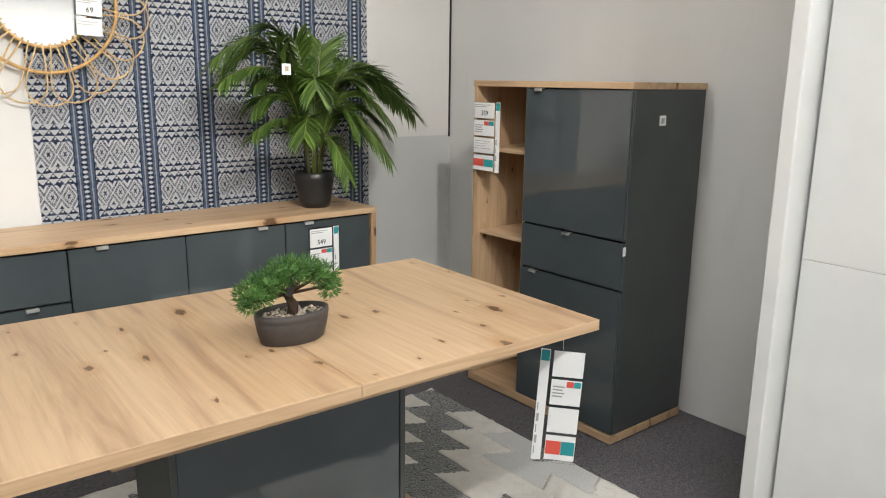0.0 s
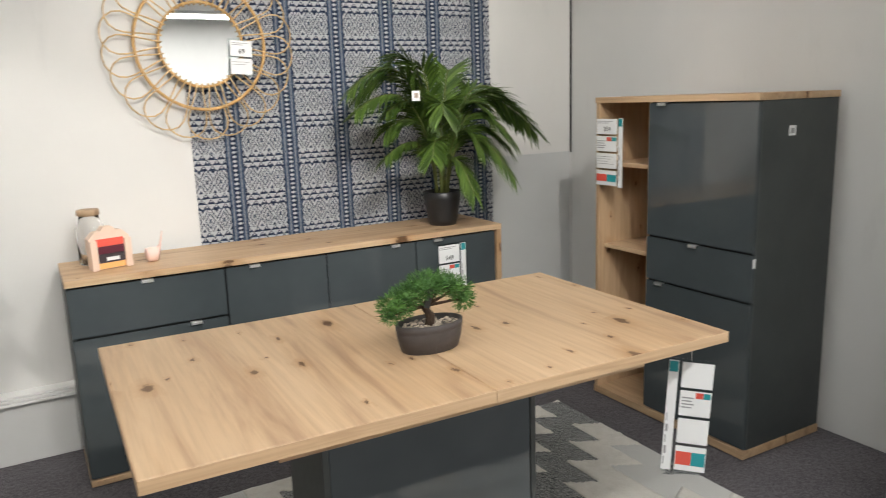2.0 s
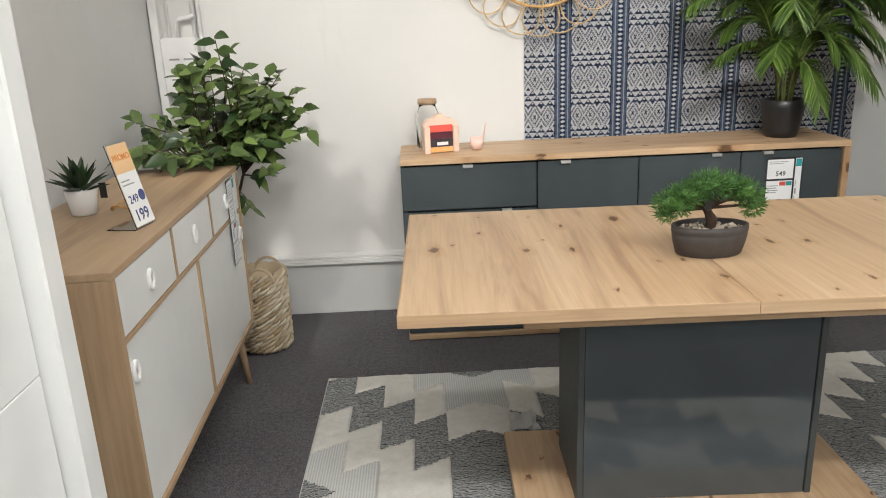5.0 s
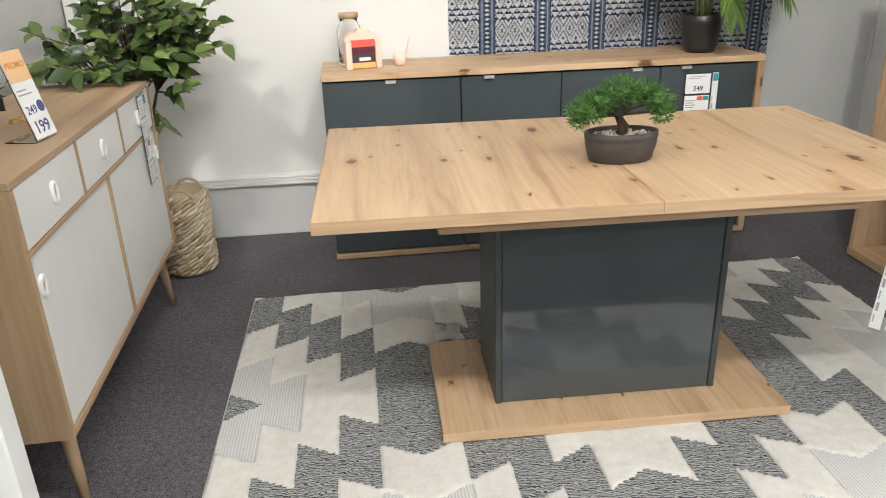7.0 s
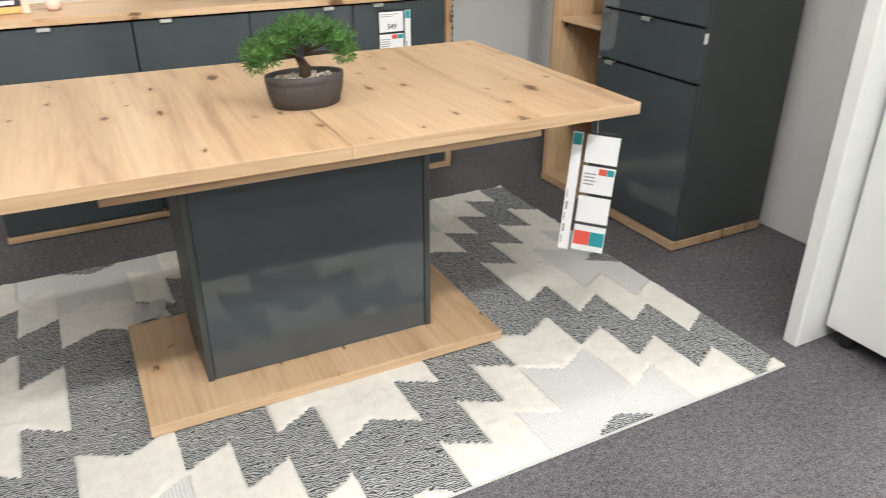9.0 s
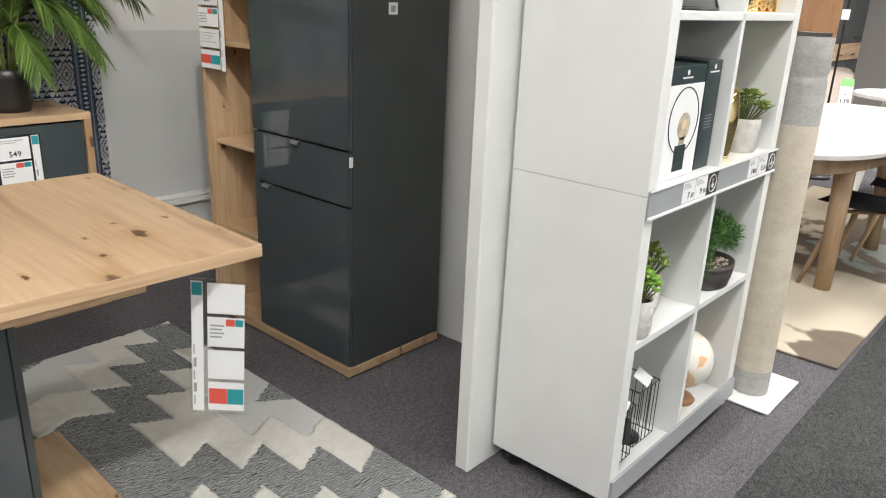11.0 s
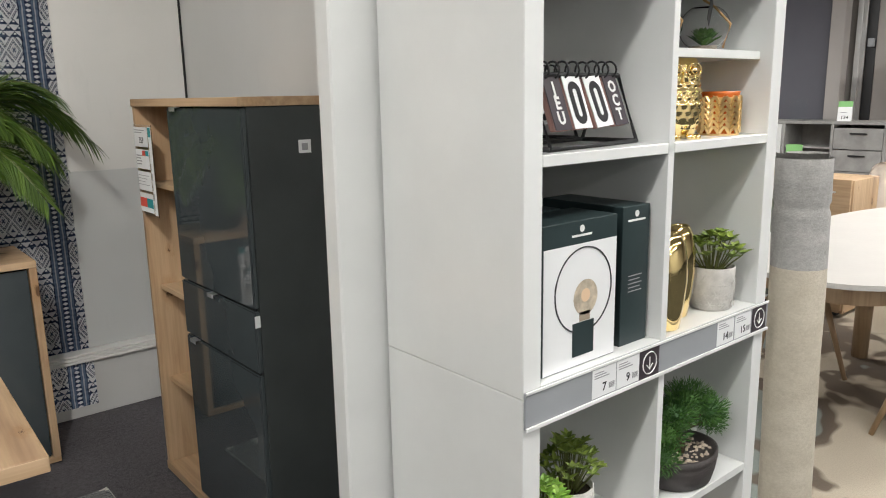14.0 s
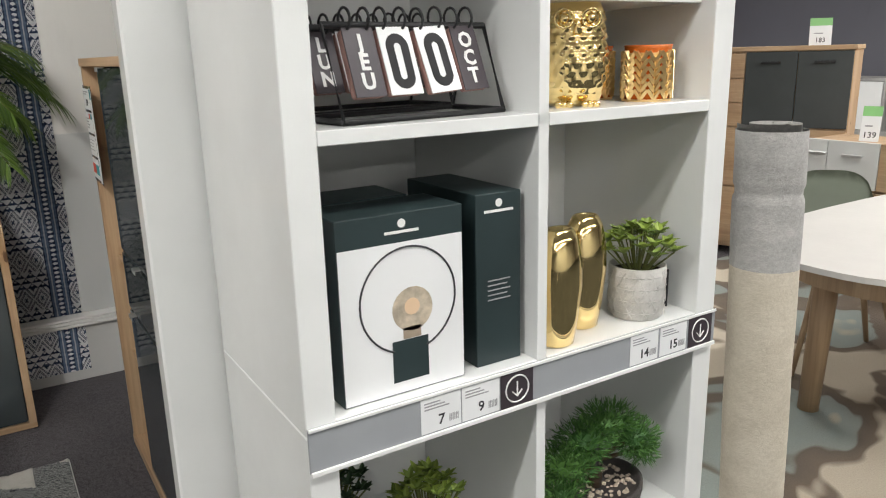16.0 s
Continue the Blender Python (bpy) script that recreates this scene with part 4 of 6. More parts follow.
def build_palm():
    at = Vector((2.335, 3.60, 0.842))
    t = thing("potted_palm", at, "artificial areca palm in a black pot on the sideboard", "plant")
    pot([(0.066, 0), (0.076, 0.03), (0.092, 0.13), (0.096, 0.165), (0.090, 0.168), (0.086, 0.15)], at, BLACK_PLASTIC, t, "pot", "black plastic pot")
    pot([(0.001, 0.148), (0.0865, 0.150)], at, SOIL, t, "soil")
    rng = random.Random(5)
    spec = [(-0.46, -0.06, 0.86, 0.52), (-0.47, -0.14, 0.68, 0.43), (-0.22, 0.06, 0.86, 0.62), (-0.12, -0.02, 0.80, 0.57), (-0.35, -0.16, 0.40, 0.22), (-0.26, 0.0, 0.52, 0.33), (0.46, -0.12, 0.74, 0.29), (0.39, 0.03, 0.70, 0.47), (0.26, -0.20, 0.54, 0.08), (0.03, -0.22, 0.36, 0.02), (0.34, -0.05, 0.52, 0.22), (0.12, 0.08, 0.78, 0.56), (-0.05, -0.12, 0.60, 0.40), (0.18, -0.12, 0.64, 0.38), (-0.38, 0.02, 0.80, 0.50), (-0.30, -0.10, 0.60, 0.42), (0.42, -0.04, 0.76, 0.36), (0.30, -0.14, 0.62, 0.26), (0.10, -0.18, 0.50, 0.22), (-0.14, -0.18, 0.42, 0.20)]
    for ox, oy, zc, ze in spec:
        out = Vector((ox, oy, 0))
        start = at + Vector((0, 0, 0.15)) + out.normalized() * 0.03
        pts = []
        for i in range(15):
            s = i / 14
            z = 2 * s * (1 - s) * zc + s * s * ze
            pts.append(start + out * (2 * s * (1 - s) * 0.16 + s * s) + Vector((0, 0, z)))
        frond = part("frond", tube(pts, 0.0055, 6, None, False, 0.0015), STEM, t, smooth=True)
        bm = bmesh.new()
        bank = rng.uniform(-0.35, 0.35)
        for i in range(60):
            s = 0.24 + 0.76 * i / 59
            f = s * 14
            k = min(13, int(f))
            p = pts[k].lerp(pts[k + 1], f - k)
            d = (pts[k + 1] - pts[k]).normalized()
            side = d.cross(Vector((0, 0, 1))).normalized()
            side.rotate(Matrix.Rotation(bank, 3, d))
            ln = (0.085 + 0.075 * zc) * math.sin(math.pi * min(1, max(0.02, s - 0.22) / 0.86)) ** 0.6 * rng.uniform(0.9, 1.1) + 0.03
            for sg in (-1, 1):
                al = d * 0.95 + side * sg * 0.72 + Vector((0, 0, rng.uniform(-0.32, -0.05)))
                leaf(bm, p, al, side.cross(d) + Vector((0, 0, 0.2)), ln, 0.0115, 0.35, rng.uniform(0.10, 0.36))
        tagged(part("foliage", bm, PALM_LEAF, frond), kind="stuff")
    tag = part("hang_tag", box(2.07, 2.11, 3.372, 3.374, 1.455, 1.50, 0), PAPER, t, "small white hang tag")
    part("seal", box(2.082, 2.100, 3.3705, 3.3718, 1.468, 1.490, 0), PEBBLE, tag)


build_palm()


def foliage_tufts(bm, centre, radii, count, rng, needle=0.022, width=0.0035):
    """Many short needles standing out of a cushion."""
    for _ in range(count):
        v = Vector((rng.gauss(0, 1), rng.gauss(0, 1), rng.gauss(0, 1))).normalized()
        r = rng.uniform(0.55, 1.0)
        p = centre + Vector((v.x * radii[0], v.y * radii[1], v.z * radii[2])) * r
        d = (v + Vector((rng.uniform(-0.6, 0.6), rng.uniform(-0.6, 0.6), rng.uniform(-0.1, 0.7)))).normalized()
        s = d.orthogonal().normalized()
        s.rotate(Matrix.Rotation(rng.uniform(0, 6.28), 3, d))
        ln = needle * rng.uniform(0.6, 1.25)
        a, b, c, e = p - s * width, p + s * width, p + d * ln * 0.6 + s * width * 0.9, p + d * ln
        bm.faces.new([bm.verts.new(q) for q in (a, b, c, e)])


def build_bonsai(name, at, scale, label, clumps, group="", seed=2, pot_long=0.098, pot_deep=0.062):
    t = thing(name, at, label, "plant", group)
    at = Vector(at)
    pr = [(0.80, 0.0), (0.86, 0.004), (0.95, 0.035), (0.985, 0.055), (0.965, 0.058), (1.0, 0.062), (1.0, 0.078), (0.93, 0.079), (0.90, 0.066)]
    pot([(r * pot_long * scale, z * scale) for r, z in pr], at, POT_DARK, t, "bowl", "dark brown oval bowl with grooved rim", 1.0, pot_deep / pot_long, 40)
    pot([(0.002, 0.062 * scale), (0.905 * pot_long * scale, 0.064 * scale)], at, SOIL, t, "soil", "", 1.0, pot_deep / pot_long)
    rng = random.Random(seed)
    peb = bmesh.new()
    for _ in range(150):
        a, r = rng.uniform(0, 6.28), math.sqrt(rng.random()) * 0.86
        p = at + Vector((math.cos(a) * r * pot_long * scale, math.sin(a) * r * pot_deep * scale, 0.066 * scale))
        s = rng.uniform(0.004, 0.008) * scale
        tmp = bmesh.new()
        bmesh.ops.create_icosphere(tmp, subdivisions=1, radius=1)
        tmp.transform(Matrix.LocRotScale(p, Euler((rng.random() * 3, rng.random() * 3, 0)), (s, s * 0.8, s * 0.6)))
        join(peb, tmp)
    peb_ob = part("pebbles", peb, PEBBLE, t, "pale pebbles on the soil", True)
    tagged(peb_ob, kind="stuff")
    base = at + Vector((0, 0, 0.06 * scale))
    trunk = [base, base + Vector((0.004, 0, 0.03)) * scale, base + Vector((-0.012, 0.004, 0.06)) * scale, base + Vector((0.006, 0, 0.08)) * scale, base + Vector((0.0, 0, 0.10)) * scale]
    part("trunk", tube(trunk, 0.0155 * scale, 8, None, False, 0.009 * scale), BARK, t, smooth=True)
    bm = bmesh.new()
    for cx, cy, cz, rx, ry, rz in clumps:
        c = base + Vector((cx, cy, cz)) * scale
        part("branch", tube([trunk[2], (trunk[3] + c) / 2 - Vector((0, 0, 0.01)), c], 0.006 * scale, 6, None, False, 0.002), BARK, t, smooth=True)
        tmp = bmesh.new()
        bmesh.ops.create_icosphere(tmp, subdivisions=2, radius=1)
        for v in tmp.verts:
            v.co *= 0.52 + 0.25 * noise.noise(v.co * 2 + c * 40)
        tmp.transform(Matrix.LocRotScale(c, None, (rx * scale, ry * scale, rz * scale)))
        join(bm, tmp)
        foliage_tufts(bm, c, (rx * scale, ry * scale, rz * scale), int(70000 * math.sqrt(rx * ry) * (rx + rz) * 2.4), rng, 0.0155 * scale, 0.0013 * scale)
    part("foliage", bm, BONSAI_LEAF, t, "dense green needle cushions")
    tg = part("hang_tag", moved(box(-0.011, 0.011, -0.0005, 0.0005, -0.028, 0.028, 0), Matrix.Translation(base + Vector((-0.008, -0.016, 0.085)) * scale) @ pose(0, 0, 0, 0, 18, 10)), BLACK_PLASTIC, t, "dark hang tag")
    return t


CLUMPS = [(-0.096, 0.0, 0.076, 0.052, 0.05, 0.034), (-0.060, 0.0, 0.098, 0.048, 0.05, 0.032), (-0.008, 0.0, 0.120, 0.058, 0.055, 0.034), (0.050, 0.01, 0.112, 0.048, 0.05, 0.032), (0.086, 0.0, 0.098, 0.042, 0.045, 0.028), (0.102, -0.01, 0.066, 0.034, 0.034, 0.028), (-0.120, -0.01, 0.056, 0.026, 0.03, 0.022)]
build_bonsai("bonsai", (1.458, 2.150, 0.772), 1.04, "artificial bonsai in a dark oval bowl on the dining table", CLUMPS)


def build_basket():
    cx, cy, r, h = -0.054, 3.45, 0.109, 0.385
    t = thing("seagrass_basket", (cx, cy, 0.0), "empty woven seagrass basket with looped handles by the commode", "basket")
    wall = lathe([(r * 0.9, 0.002), (r * 0.97, 0.02), (r, 0.12), (r, 0.3), (r * 0.96, h - 0.01), (r * 0.9, h - 0.01), (r * 0.9, 0.02), (0.001, 0.018)], (cx, cy, 0), 36)
    body = part("body", wall, SEAGRASS, t, "woven seagrass wall", True)
    bm = bmesh.new()
    rng = random.Random(9)
    rows, around = 13, 20
    for i in range(rows):
        for k in range(around):
            z = 0.014 + (h - 0.03) * (i + 0.5) / rows
            a = 2 * math.pi * (k + 0.5 * (i % 2)) / around
            d = 2 * math.pi / around * 0.85
            pts = []
            for s in (-1, -0.5, 0, 0.5, 1):
                rr = r * (0.985 if 0.05 < z < 0.36 else 0.97) + 0.011 * (1 - s * s) - 0.002
                pts.append((cx + rr * math.cos(a + s * d), cy + rr * math.sin(a + s * d), z + s * 0.017 + rng.uniform(-0.003, 0.003)))
            tube(pts, 0.0098 * rng.uniform(0.8, 1.2), 5, bm, False, 0.0075)
    part("weave", bm, SEAGRASS, body, "thick twisted strands", True)
    for sg in (-1, 1):
        part("handle", tube([(cx + 0.06 * math.cos(b) + 0.02, cy + sg * r * 0.86, h - 0.05 + 0.065 * math.sin(b)) for b in [math.pi * i / 10 for i in range(11)]], 0.007, 6), SEAGRASS, t, "rope loop handle", True)


build_basket()


def build_ficus():
    foot = Vector((-0.26, 3.38, 0.0))
    t = thing("potted_ficus", foot, "leafy artificial ficus spilling over the back of the commode", "plant")
    pot([(0.085, 0.0), (0.09, 0.01), (0.12, 0.20), (0.125, 0.22), (0.115, 0.222), (0.108, 0.19), (0.002, 0.19)], foot, BLACK_PLASTIC, t, "pot", "black plastic pot")
    rng = random.Random(21)
    leaves, wood = bmesh.new(), bmesh.new()
    crown = Vector((-0.115, 3.34, 0.94))
    stems = []
    for i in range(4):
        a = 2 * math.pi * i / 4 + 0.4
        p0 = foot + Vector((0.03 * math.cos(a), 0.03 * math.sin(a), 0.185))
        p1 = crown + Vector((0.07 * math.cos(a), 0.05 * math.sin(a), -0.12))
        part("stem", tube([p0, p0.lerp(p1, 0.55) + Vector((-0.02, 0.01, 0)), p1], 0.011, 6, None, False, 0.006), BARK, t, smooth=True)
        stems.append(p1)

    def spray(start, tip, lift, count, big=1.0):
        """A twig with leaves set alternately along it, hanging at their tips."""
        mid = start.lerp(tip, 0.5) + Vector((0, 0, lift))
        tube([start, mid, tip], 0.004, 5, wood, False, 0.0015)
        run = (tip - start).normalized()
        side = run.cross(Vector((0, 0, 1)))
        side = side.normalized() if side.length > 0.1 else Vector((1, 0, 0))
        for k in range(count):
            f = 0.30 + 0.70 * k / max(1, count - 1)
            p = (1 - f) ** 2 * start + 2 * f * (1 - f) * mid + f * f * tip
            d = run * rng.uniform(0.3, 0.9) + side * (1 if k % 2 else -1) * rng.uniform(0.4, 1.0) + Vector((rng.uniform(-0.3, 0.3), rng.uniform(-0.4, 0.2), rng.uniform(-0.55, 0.35)))
            ln = rng.uniform(0.062, 0.098) * big
            q = p + d.normalized() * ln
            if q.y > YB - 0.012 or q.x < XL + 0.012 or (q.z < 0.912 and q.x < 0.012 and q.y < 3.145):
                continue
            up = Vector((rng.uniform(-0.35, 0.5), rng.uniform(-0.9, -0.1), rng.uniform(0.5, 1.0)))
            leaf(leaves, p, d, up, ln, ln * rng.uniform(0.50, 0.60), 0.22, rng.uniform(0.15, 0.5))

    for i in range(44):
        a, e = rng.uniform(0, 2 * math.pi), rng.uniform(-0.15, 1.0)
        rad = 0.315 * math.sqrt(max(0.08, 1 - 0.85 * max(0, e) ** 2)) * rng.uniform(0.5, 1.0)
        tip = crown + Vector((rad * math.cos(a), rad * math.sin(a) * 0.95, 0.06 + 0.30 * e))
        tip.x, tip.y = max(tip.x, XL + 0.07), min(tip.y, YB - 0.08)
        if tip.x < 0.03 and tip.y < 3.18:
            tip.z = max(tip.z, 0.95)
        start = min(stems, key=lambda g: (g - tip).length)
        spray(start, tip, rng.uniform(0.02, 0.08), 11)
    long_tips = ((0.24, 3.36, 0.99), (0.21, 3.42, 1.07), (0.15, 3.30, 0.97), (0.19, 3.34, 1.15), (0.13, 3.42, 1.22), (-0.10, 3.36, 1.38), (-0.06, 3.40, 1.31), (-0.15, 3.34, 1.26), (-0.28, 3.40, 1.15), (-0.36, 3.22, 1.0), (-0.38, 3.12, 0.97), (-0.40, 3.04, 0.96), (-0.30, 3.0, 0.985), (-0.33, 3.26, 1.07), (-0.20, 3.06, 1.02), (-0.42, 3.2, 1.08), (-0.37, 3.02, 0.97), (-0.22, 2.97, 0.96), (-0.10, 2.99, 0.95), (-0.03, 3.08, 0.96), (0.09, 3.26, 0.86), (0.0, 3.23, 0.70))
    for tip in long_tips:
        tip = Vector(tip)
        start = min(stems, key=lambda g: (g - tip).length)
        spray(start, tip, 0.07 if tip.z > 0.9 else -0.02, 12 if tip.z > 0.7 else 5)
    tagged(part("twig_mass", wood, BARK, t, "thin brown twigs", True), kind="stuff")
    tagged(part("crown", leaves, FICUS_LEAF, t, "pointed green leaves", True), kind="stuff")


build_ficus()


# ---- small things on the sideboard and commode ----
def build_sideboard_things():
    z = 0.842
    jar = thing("storage_jar", (0.735, 3.72, z), "clear glass jar with a wooden lid on the sideboard", "jar")
    part("glass", lathe([(0.050, 0.0), (0.055, 0.006), (0.055, 0.15), (0.040, 0.185), (0.038, 0.20), (0.034, 0.20), (0.036, 0.183), (0.051, 0.148), (0.051, 0.008), (0.001, 0.006)], (0.735, 3.72, z), 28), GLASS, jar, "clear glass body", True)
    part("lid", lathe([(0.038, 0.2005), (0.044, 0.203), (0.044, 0.222), (0.041, 0.225), (0.001, 0.225)], (0.735, 3.72, z), 28), BEECH, jar, "round wooden lid", True)
    bk = thing("house_pack", (0.775, 3.60, z), "pale wooden house-shaped pack with red, plum and orange stripes", "pack")
    m = pose(0.778, 3.61, z, 90, 0, 14)
    shape = bmesh.new()
    outline = [(-0.075, 0), (0.075, 0), (0.078, 0.125), (0.052, 0.150), (0.030, 0.152), (0.016, 0.168), (-0.016, 0.168), (-0.030, 0.152), (-0.052, 0.150), (-0.078, 0.125)]
    vs = [shape.verts.new((x, y, 0)) for x, y in outline]
    ext = bmesh.ops.extrude_face_region(shape, geom=[shape.faces.new(vs)])
    for g in ext["geom"]:
        if isinstance(g, bmesh.types.BMVert):
            g.co.z = 0.042
    bmesh.ops.recalc_face_normals(shape, faces=shape.faces)
    part("body", moved(shape, m), BLUSH, bk, "pale blush house-shaped body")
    for sg in (-1, 1):
        part("side_wall", moved(box(sg * 0.066 - 0.013, sg * 0.066 + 0.013, 0.0, 0.118, 0.0425, 0.062, 0.002), m), BLUSH, bk)
    for y0, y1, mt in ((0.004, 0.026, ORANGE), (0.027, 0.062, CARD_DARK), (0.063, 0.092, PLUM), (0.093, 0.122, RED)):
        part("stripe", flat_plate(m @ pose(0, 0, 0.0425), -0.052, 0.052, y0, y1, 0.010), mt, bk)
    part("label", flat_plate(m @ pose(0, 0, 0.0527), -0.020, 0.030, 0.034, 0.048, 0.001), PAPER, bk)
    bird = Vector((0.945, 3.60, z))
    bm = bmesh.new()
    bmesh.ops.create_uvsphere(bm, u_segments=20, v_segments=12, radius=1)
    for v in bm.verts:
        up = v.co.z
        v.co = Vector((v.co.x * (0.038 + 0.012 * v.co.x), v.co.y * 0.026, max(-0.9, v.co.z) * 0.032 + 0.029))
        if v.co.x > 0.028:
            v.co.z += (v.co.x - 0.028) * 4.2
            v.co.y *= 0.55
        if v.co.x < -0.02:
            v.co.z += 0.008
    bm.transform(Matrix.Translation(bird))
    single("ceramic_bird", bm, PINK, "small pale pink ceramic bird with a raised tail", "figurine", smooth=True)


build_sideboard_things()


def build_commode_things():
    z = 0.90
    p = Vector((-0.285, 2.40, z))
    t = thing("potted_aloe", p, "small dark aloe in a white cup on the commode", "plant")
    pot([(0.030, 0), (0.034, 0.004), (0.046, 0.075), (0.043, 0.076), (0.040, 0.06), (0.002, 0.06)], p, WHITE_PLASTIC, t, "cup", "white tapered cup")
    bm = bmesh.new()
    rng = random.Random(3)
    for i in range(26):
        a = i * 2.4
        e = 0.25 + 0.75 * i / 26
        d = Vector((math.cos(a) * (1.1 - e), math.sin(a) * (1.1 - e), e))
        leaf(bm, p + Vector((math.cos(a) * 0.012, math.sin(a) * 0.012, 0.062 + 0.02 * e)), d, Vector((0, 0, 1)), rng.uniform(0.075, 0.105), 0.026, 0.5, 0.05)
    part("leaves", bm, SUCC_DARK, t, "pointed dark green leaves")
    part("tag", box(-0.245, -0.225, 2.43, 2.432, z + 0.04, z + 0.085, 0), BLACK_PLASTIC, t)
    pm = pose(-0.045, 2.22, z + 0.003, 90, 0, 80) @ pose(0, 0, 0, -14) @ Matrix.Diagonal((0.86, 0.9, 1, 1))
    s = thing("promo_stand", (-0.06, 2.12, z), "acrylic stand with an orange promotion card on the commode", "sign")
    part("foot", moved(box(-0.048, 0.048, 0.004, 0.085, 0.0, 0.002, 0), pose(-0.045, 2.22, z + 0.0005, 0, 0, 80)), ACRYLIC, s)
    part("holder", flat_plate(pm, -0.056, 0.056, 0.0, 0.255, 0.002), ACRYLIC, s)
    card = part("card", flat_plate(pm @ pose(0, 0, 0.0025), -0.053, 0.053, 0.006, 0.250), PAPER, s)
    part("orange_band", flat_plate(pm @ pose(0, 0, 0.0036), -0.053, 0.053, 0.165, 0.250, 0.0004), APRICOT, card)
    part("promo_word", lettering("PROMO", 0.026, pm @ pose(0, 0.21, 0.0045), 0.0003), plain("dark_orange_print", (0.70, 0.25, 0.05), 0.5), card)
    part("old_price", lettering("249", 0.034, pm @ pose(-0.015, 0.085, 0.0036), 0.0003), BLUE_INK, card)
    part("price", lettering("199", 0.050, pm @ pose(-0.002, 0.035, 0.0036), 0.0003), BLUE_INK, card)
    part("disc", moved(lathe([(0.017, 0), (0.017, 0.0006)], n=20), pm @ pose(0.032, 0.09, 0.0036)), BLUE_INK, card)
    bars = bmesh.new()
    for k in range(2):
        flat_plate(pm @ pose(0, 0, 0.0036), -0.045, 0.02 - 0.02 * k, 0.128 + 0.012 * k, 0.132 + 0.012 * k, 0.0004, bars)
    part("print", bars, INK_GREY, card)
    tw = thing("twine_loop", (-0.17, 2.42, z), "loop of brown twine lying behind the sign", "twine")
    part("loop", tube([(-0.17 + 0.03 * math.cos(b), 2.40 + 0.05 * math.sin(b), z + 0.012 + 0.02 * math.sin(b) ** 2) for b in [2 * math.pi * i / 20 for i in range(20)]], 0.004, 6, None, True), RATTAN, tw, smooth=True)


build_commode_things()


# ---- white shelf unit ----
SX0, SX1, SY0, SY1 = 2.85, 3.692, 1.105, 1.50
DIV = (3.257, 3.277)
LV = [0.068, 0.502, 0.915, 1.317, 1.68]


def build_shelf():
    t = thing("shelf_unit", (3.26, 1.31, 0), "tall white open shelving unit with two columns of display goods", "shelf")
    for z0, z1 in ((0.06, 0.918), (0.9195, 1.6795)):
        part("side_panel", box(SX0, SX0 + 0.045, SY0, SY1, z0, z1, 0.0015), WHITE, t, "white side panel")
        part("side_panel", box(SX1 - 0.045, SX1, SY0, SY1, z0, z1, 0.0015), WHITE, t, "white side panel")
    part("back", box(SX0 + 0.0455, SX1 - 0.0455, SY1 - 0.012, SY1 - 0.002, 0.075, 1.678, 0), WHITE, t, "white back panel")
    part("top_board", box(SX0 - 0.001, SX1 + 0.001, SY0 - 0.001, SY1 + 0.001, 1.6825, 1.722, 0.002), WHITE, t, "thick white top board")
    part("top_joint", box(SX0 + 0.004, SX1 - 0.004, SY0 + 0.004, SY1 - 0.004, 1.6797, 1.6823, 0), DARK_GAP, t, "dark joint line")
    for i, z in enumerate(LV[:-1]):
        th = 0.020
        part("shelf", box(SX0 + 0.0455, DIV[0] - 0.0005, SY0 + 0.001, SY1 - 0.013, z, z + th, 0.001), WHITE, t)
        part("shelf", box(DIV[1] + 0.0005, SX1 - 0.0455, SY0 + 0.001, SY1 - 0.013, z, z + th, 0.001), WHITE, t)
    for a, b in zip(LV, LV[1:]):
        part("divider", box(DIV[0], DIV[1], SY0 + 0.001, SY1 - 0.013, a + 0.002, min(b + 0.0195, 1.679), 0.001), WHITE, t)
    part("small_shelf", box(DIV[1] + 0.0005, SX1 - 0.0455, SY0 + 0.03, SY1 - 0.013, 1.503, 1.521, 0.001), WHITE, t)
    part("plinth", box(SX0 + 0.001, SX1 - 0.001, SY0 - 0.010, SY0 - 0.0005, 0.06, 0.13, 0.001), STRIP_GREY, t, "pale grey front strip")
    for fx in (SX0 + 0.05, SX1 - 0.05):
        for fy in (SY0 + 0.05, SY1 - 0.05):
            part("foot", lathe([(0.022, 0.0), (0.025, 0.01), (0.025, 0.05), (0.015, 0.0595)], (fx, fy, 0), 14), BLACK_PLASTIC, t, "black plastic foot", True)
    return t


SHELF = build_shelf()
# the twin unit beyond the left partition shows only its side
twin = copy_thing(SHELF, pose(3.26 - 3.56, 1.31 - 0.225, 0))
tagged(twin, "tall white shelving unit beside the partition panel")
setting("trim_post", box(SX1 + 0.003, SX1 + 0.035, SY0 + 0.02, SY0 + 0.20, 0, 2.55, 0.003), WHITE, "slim white upright post beside the shelf")


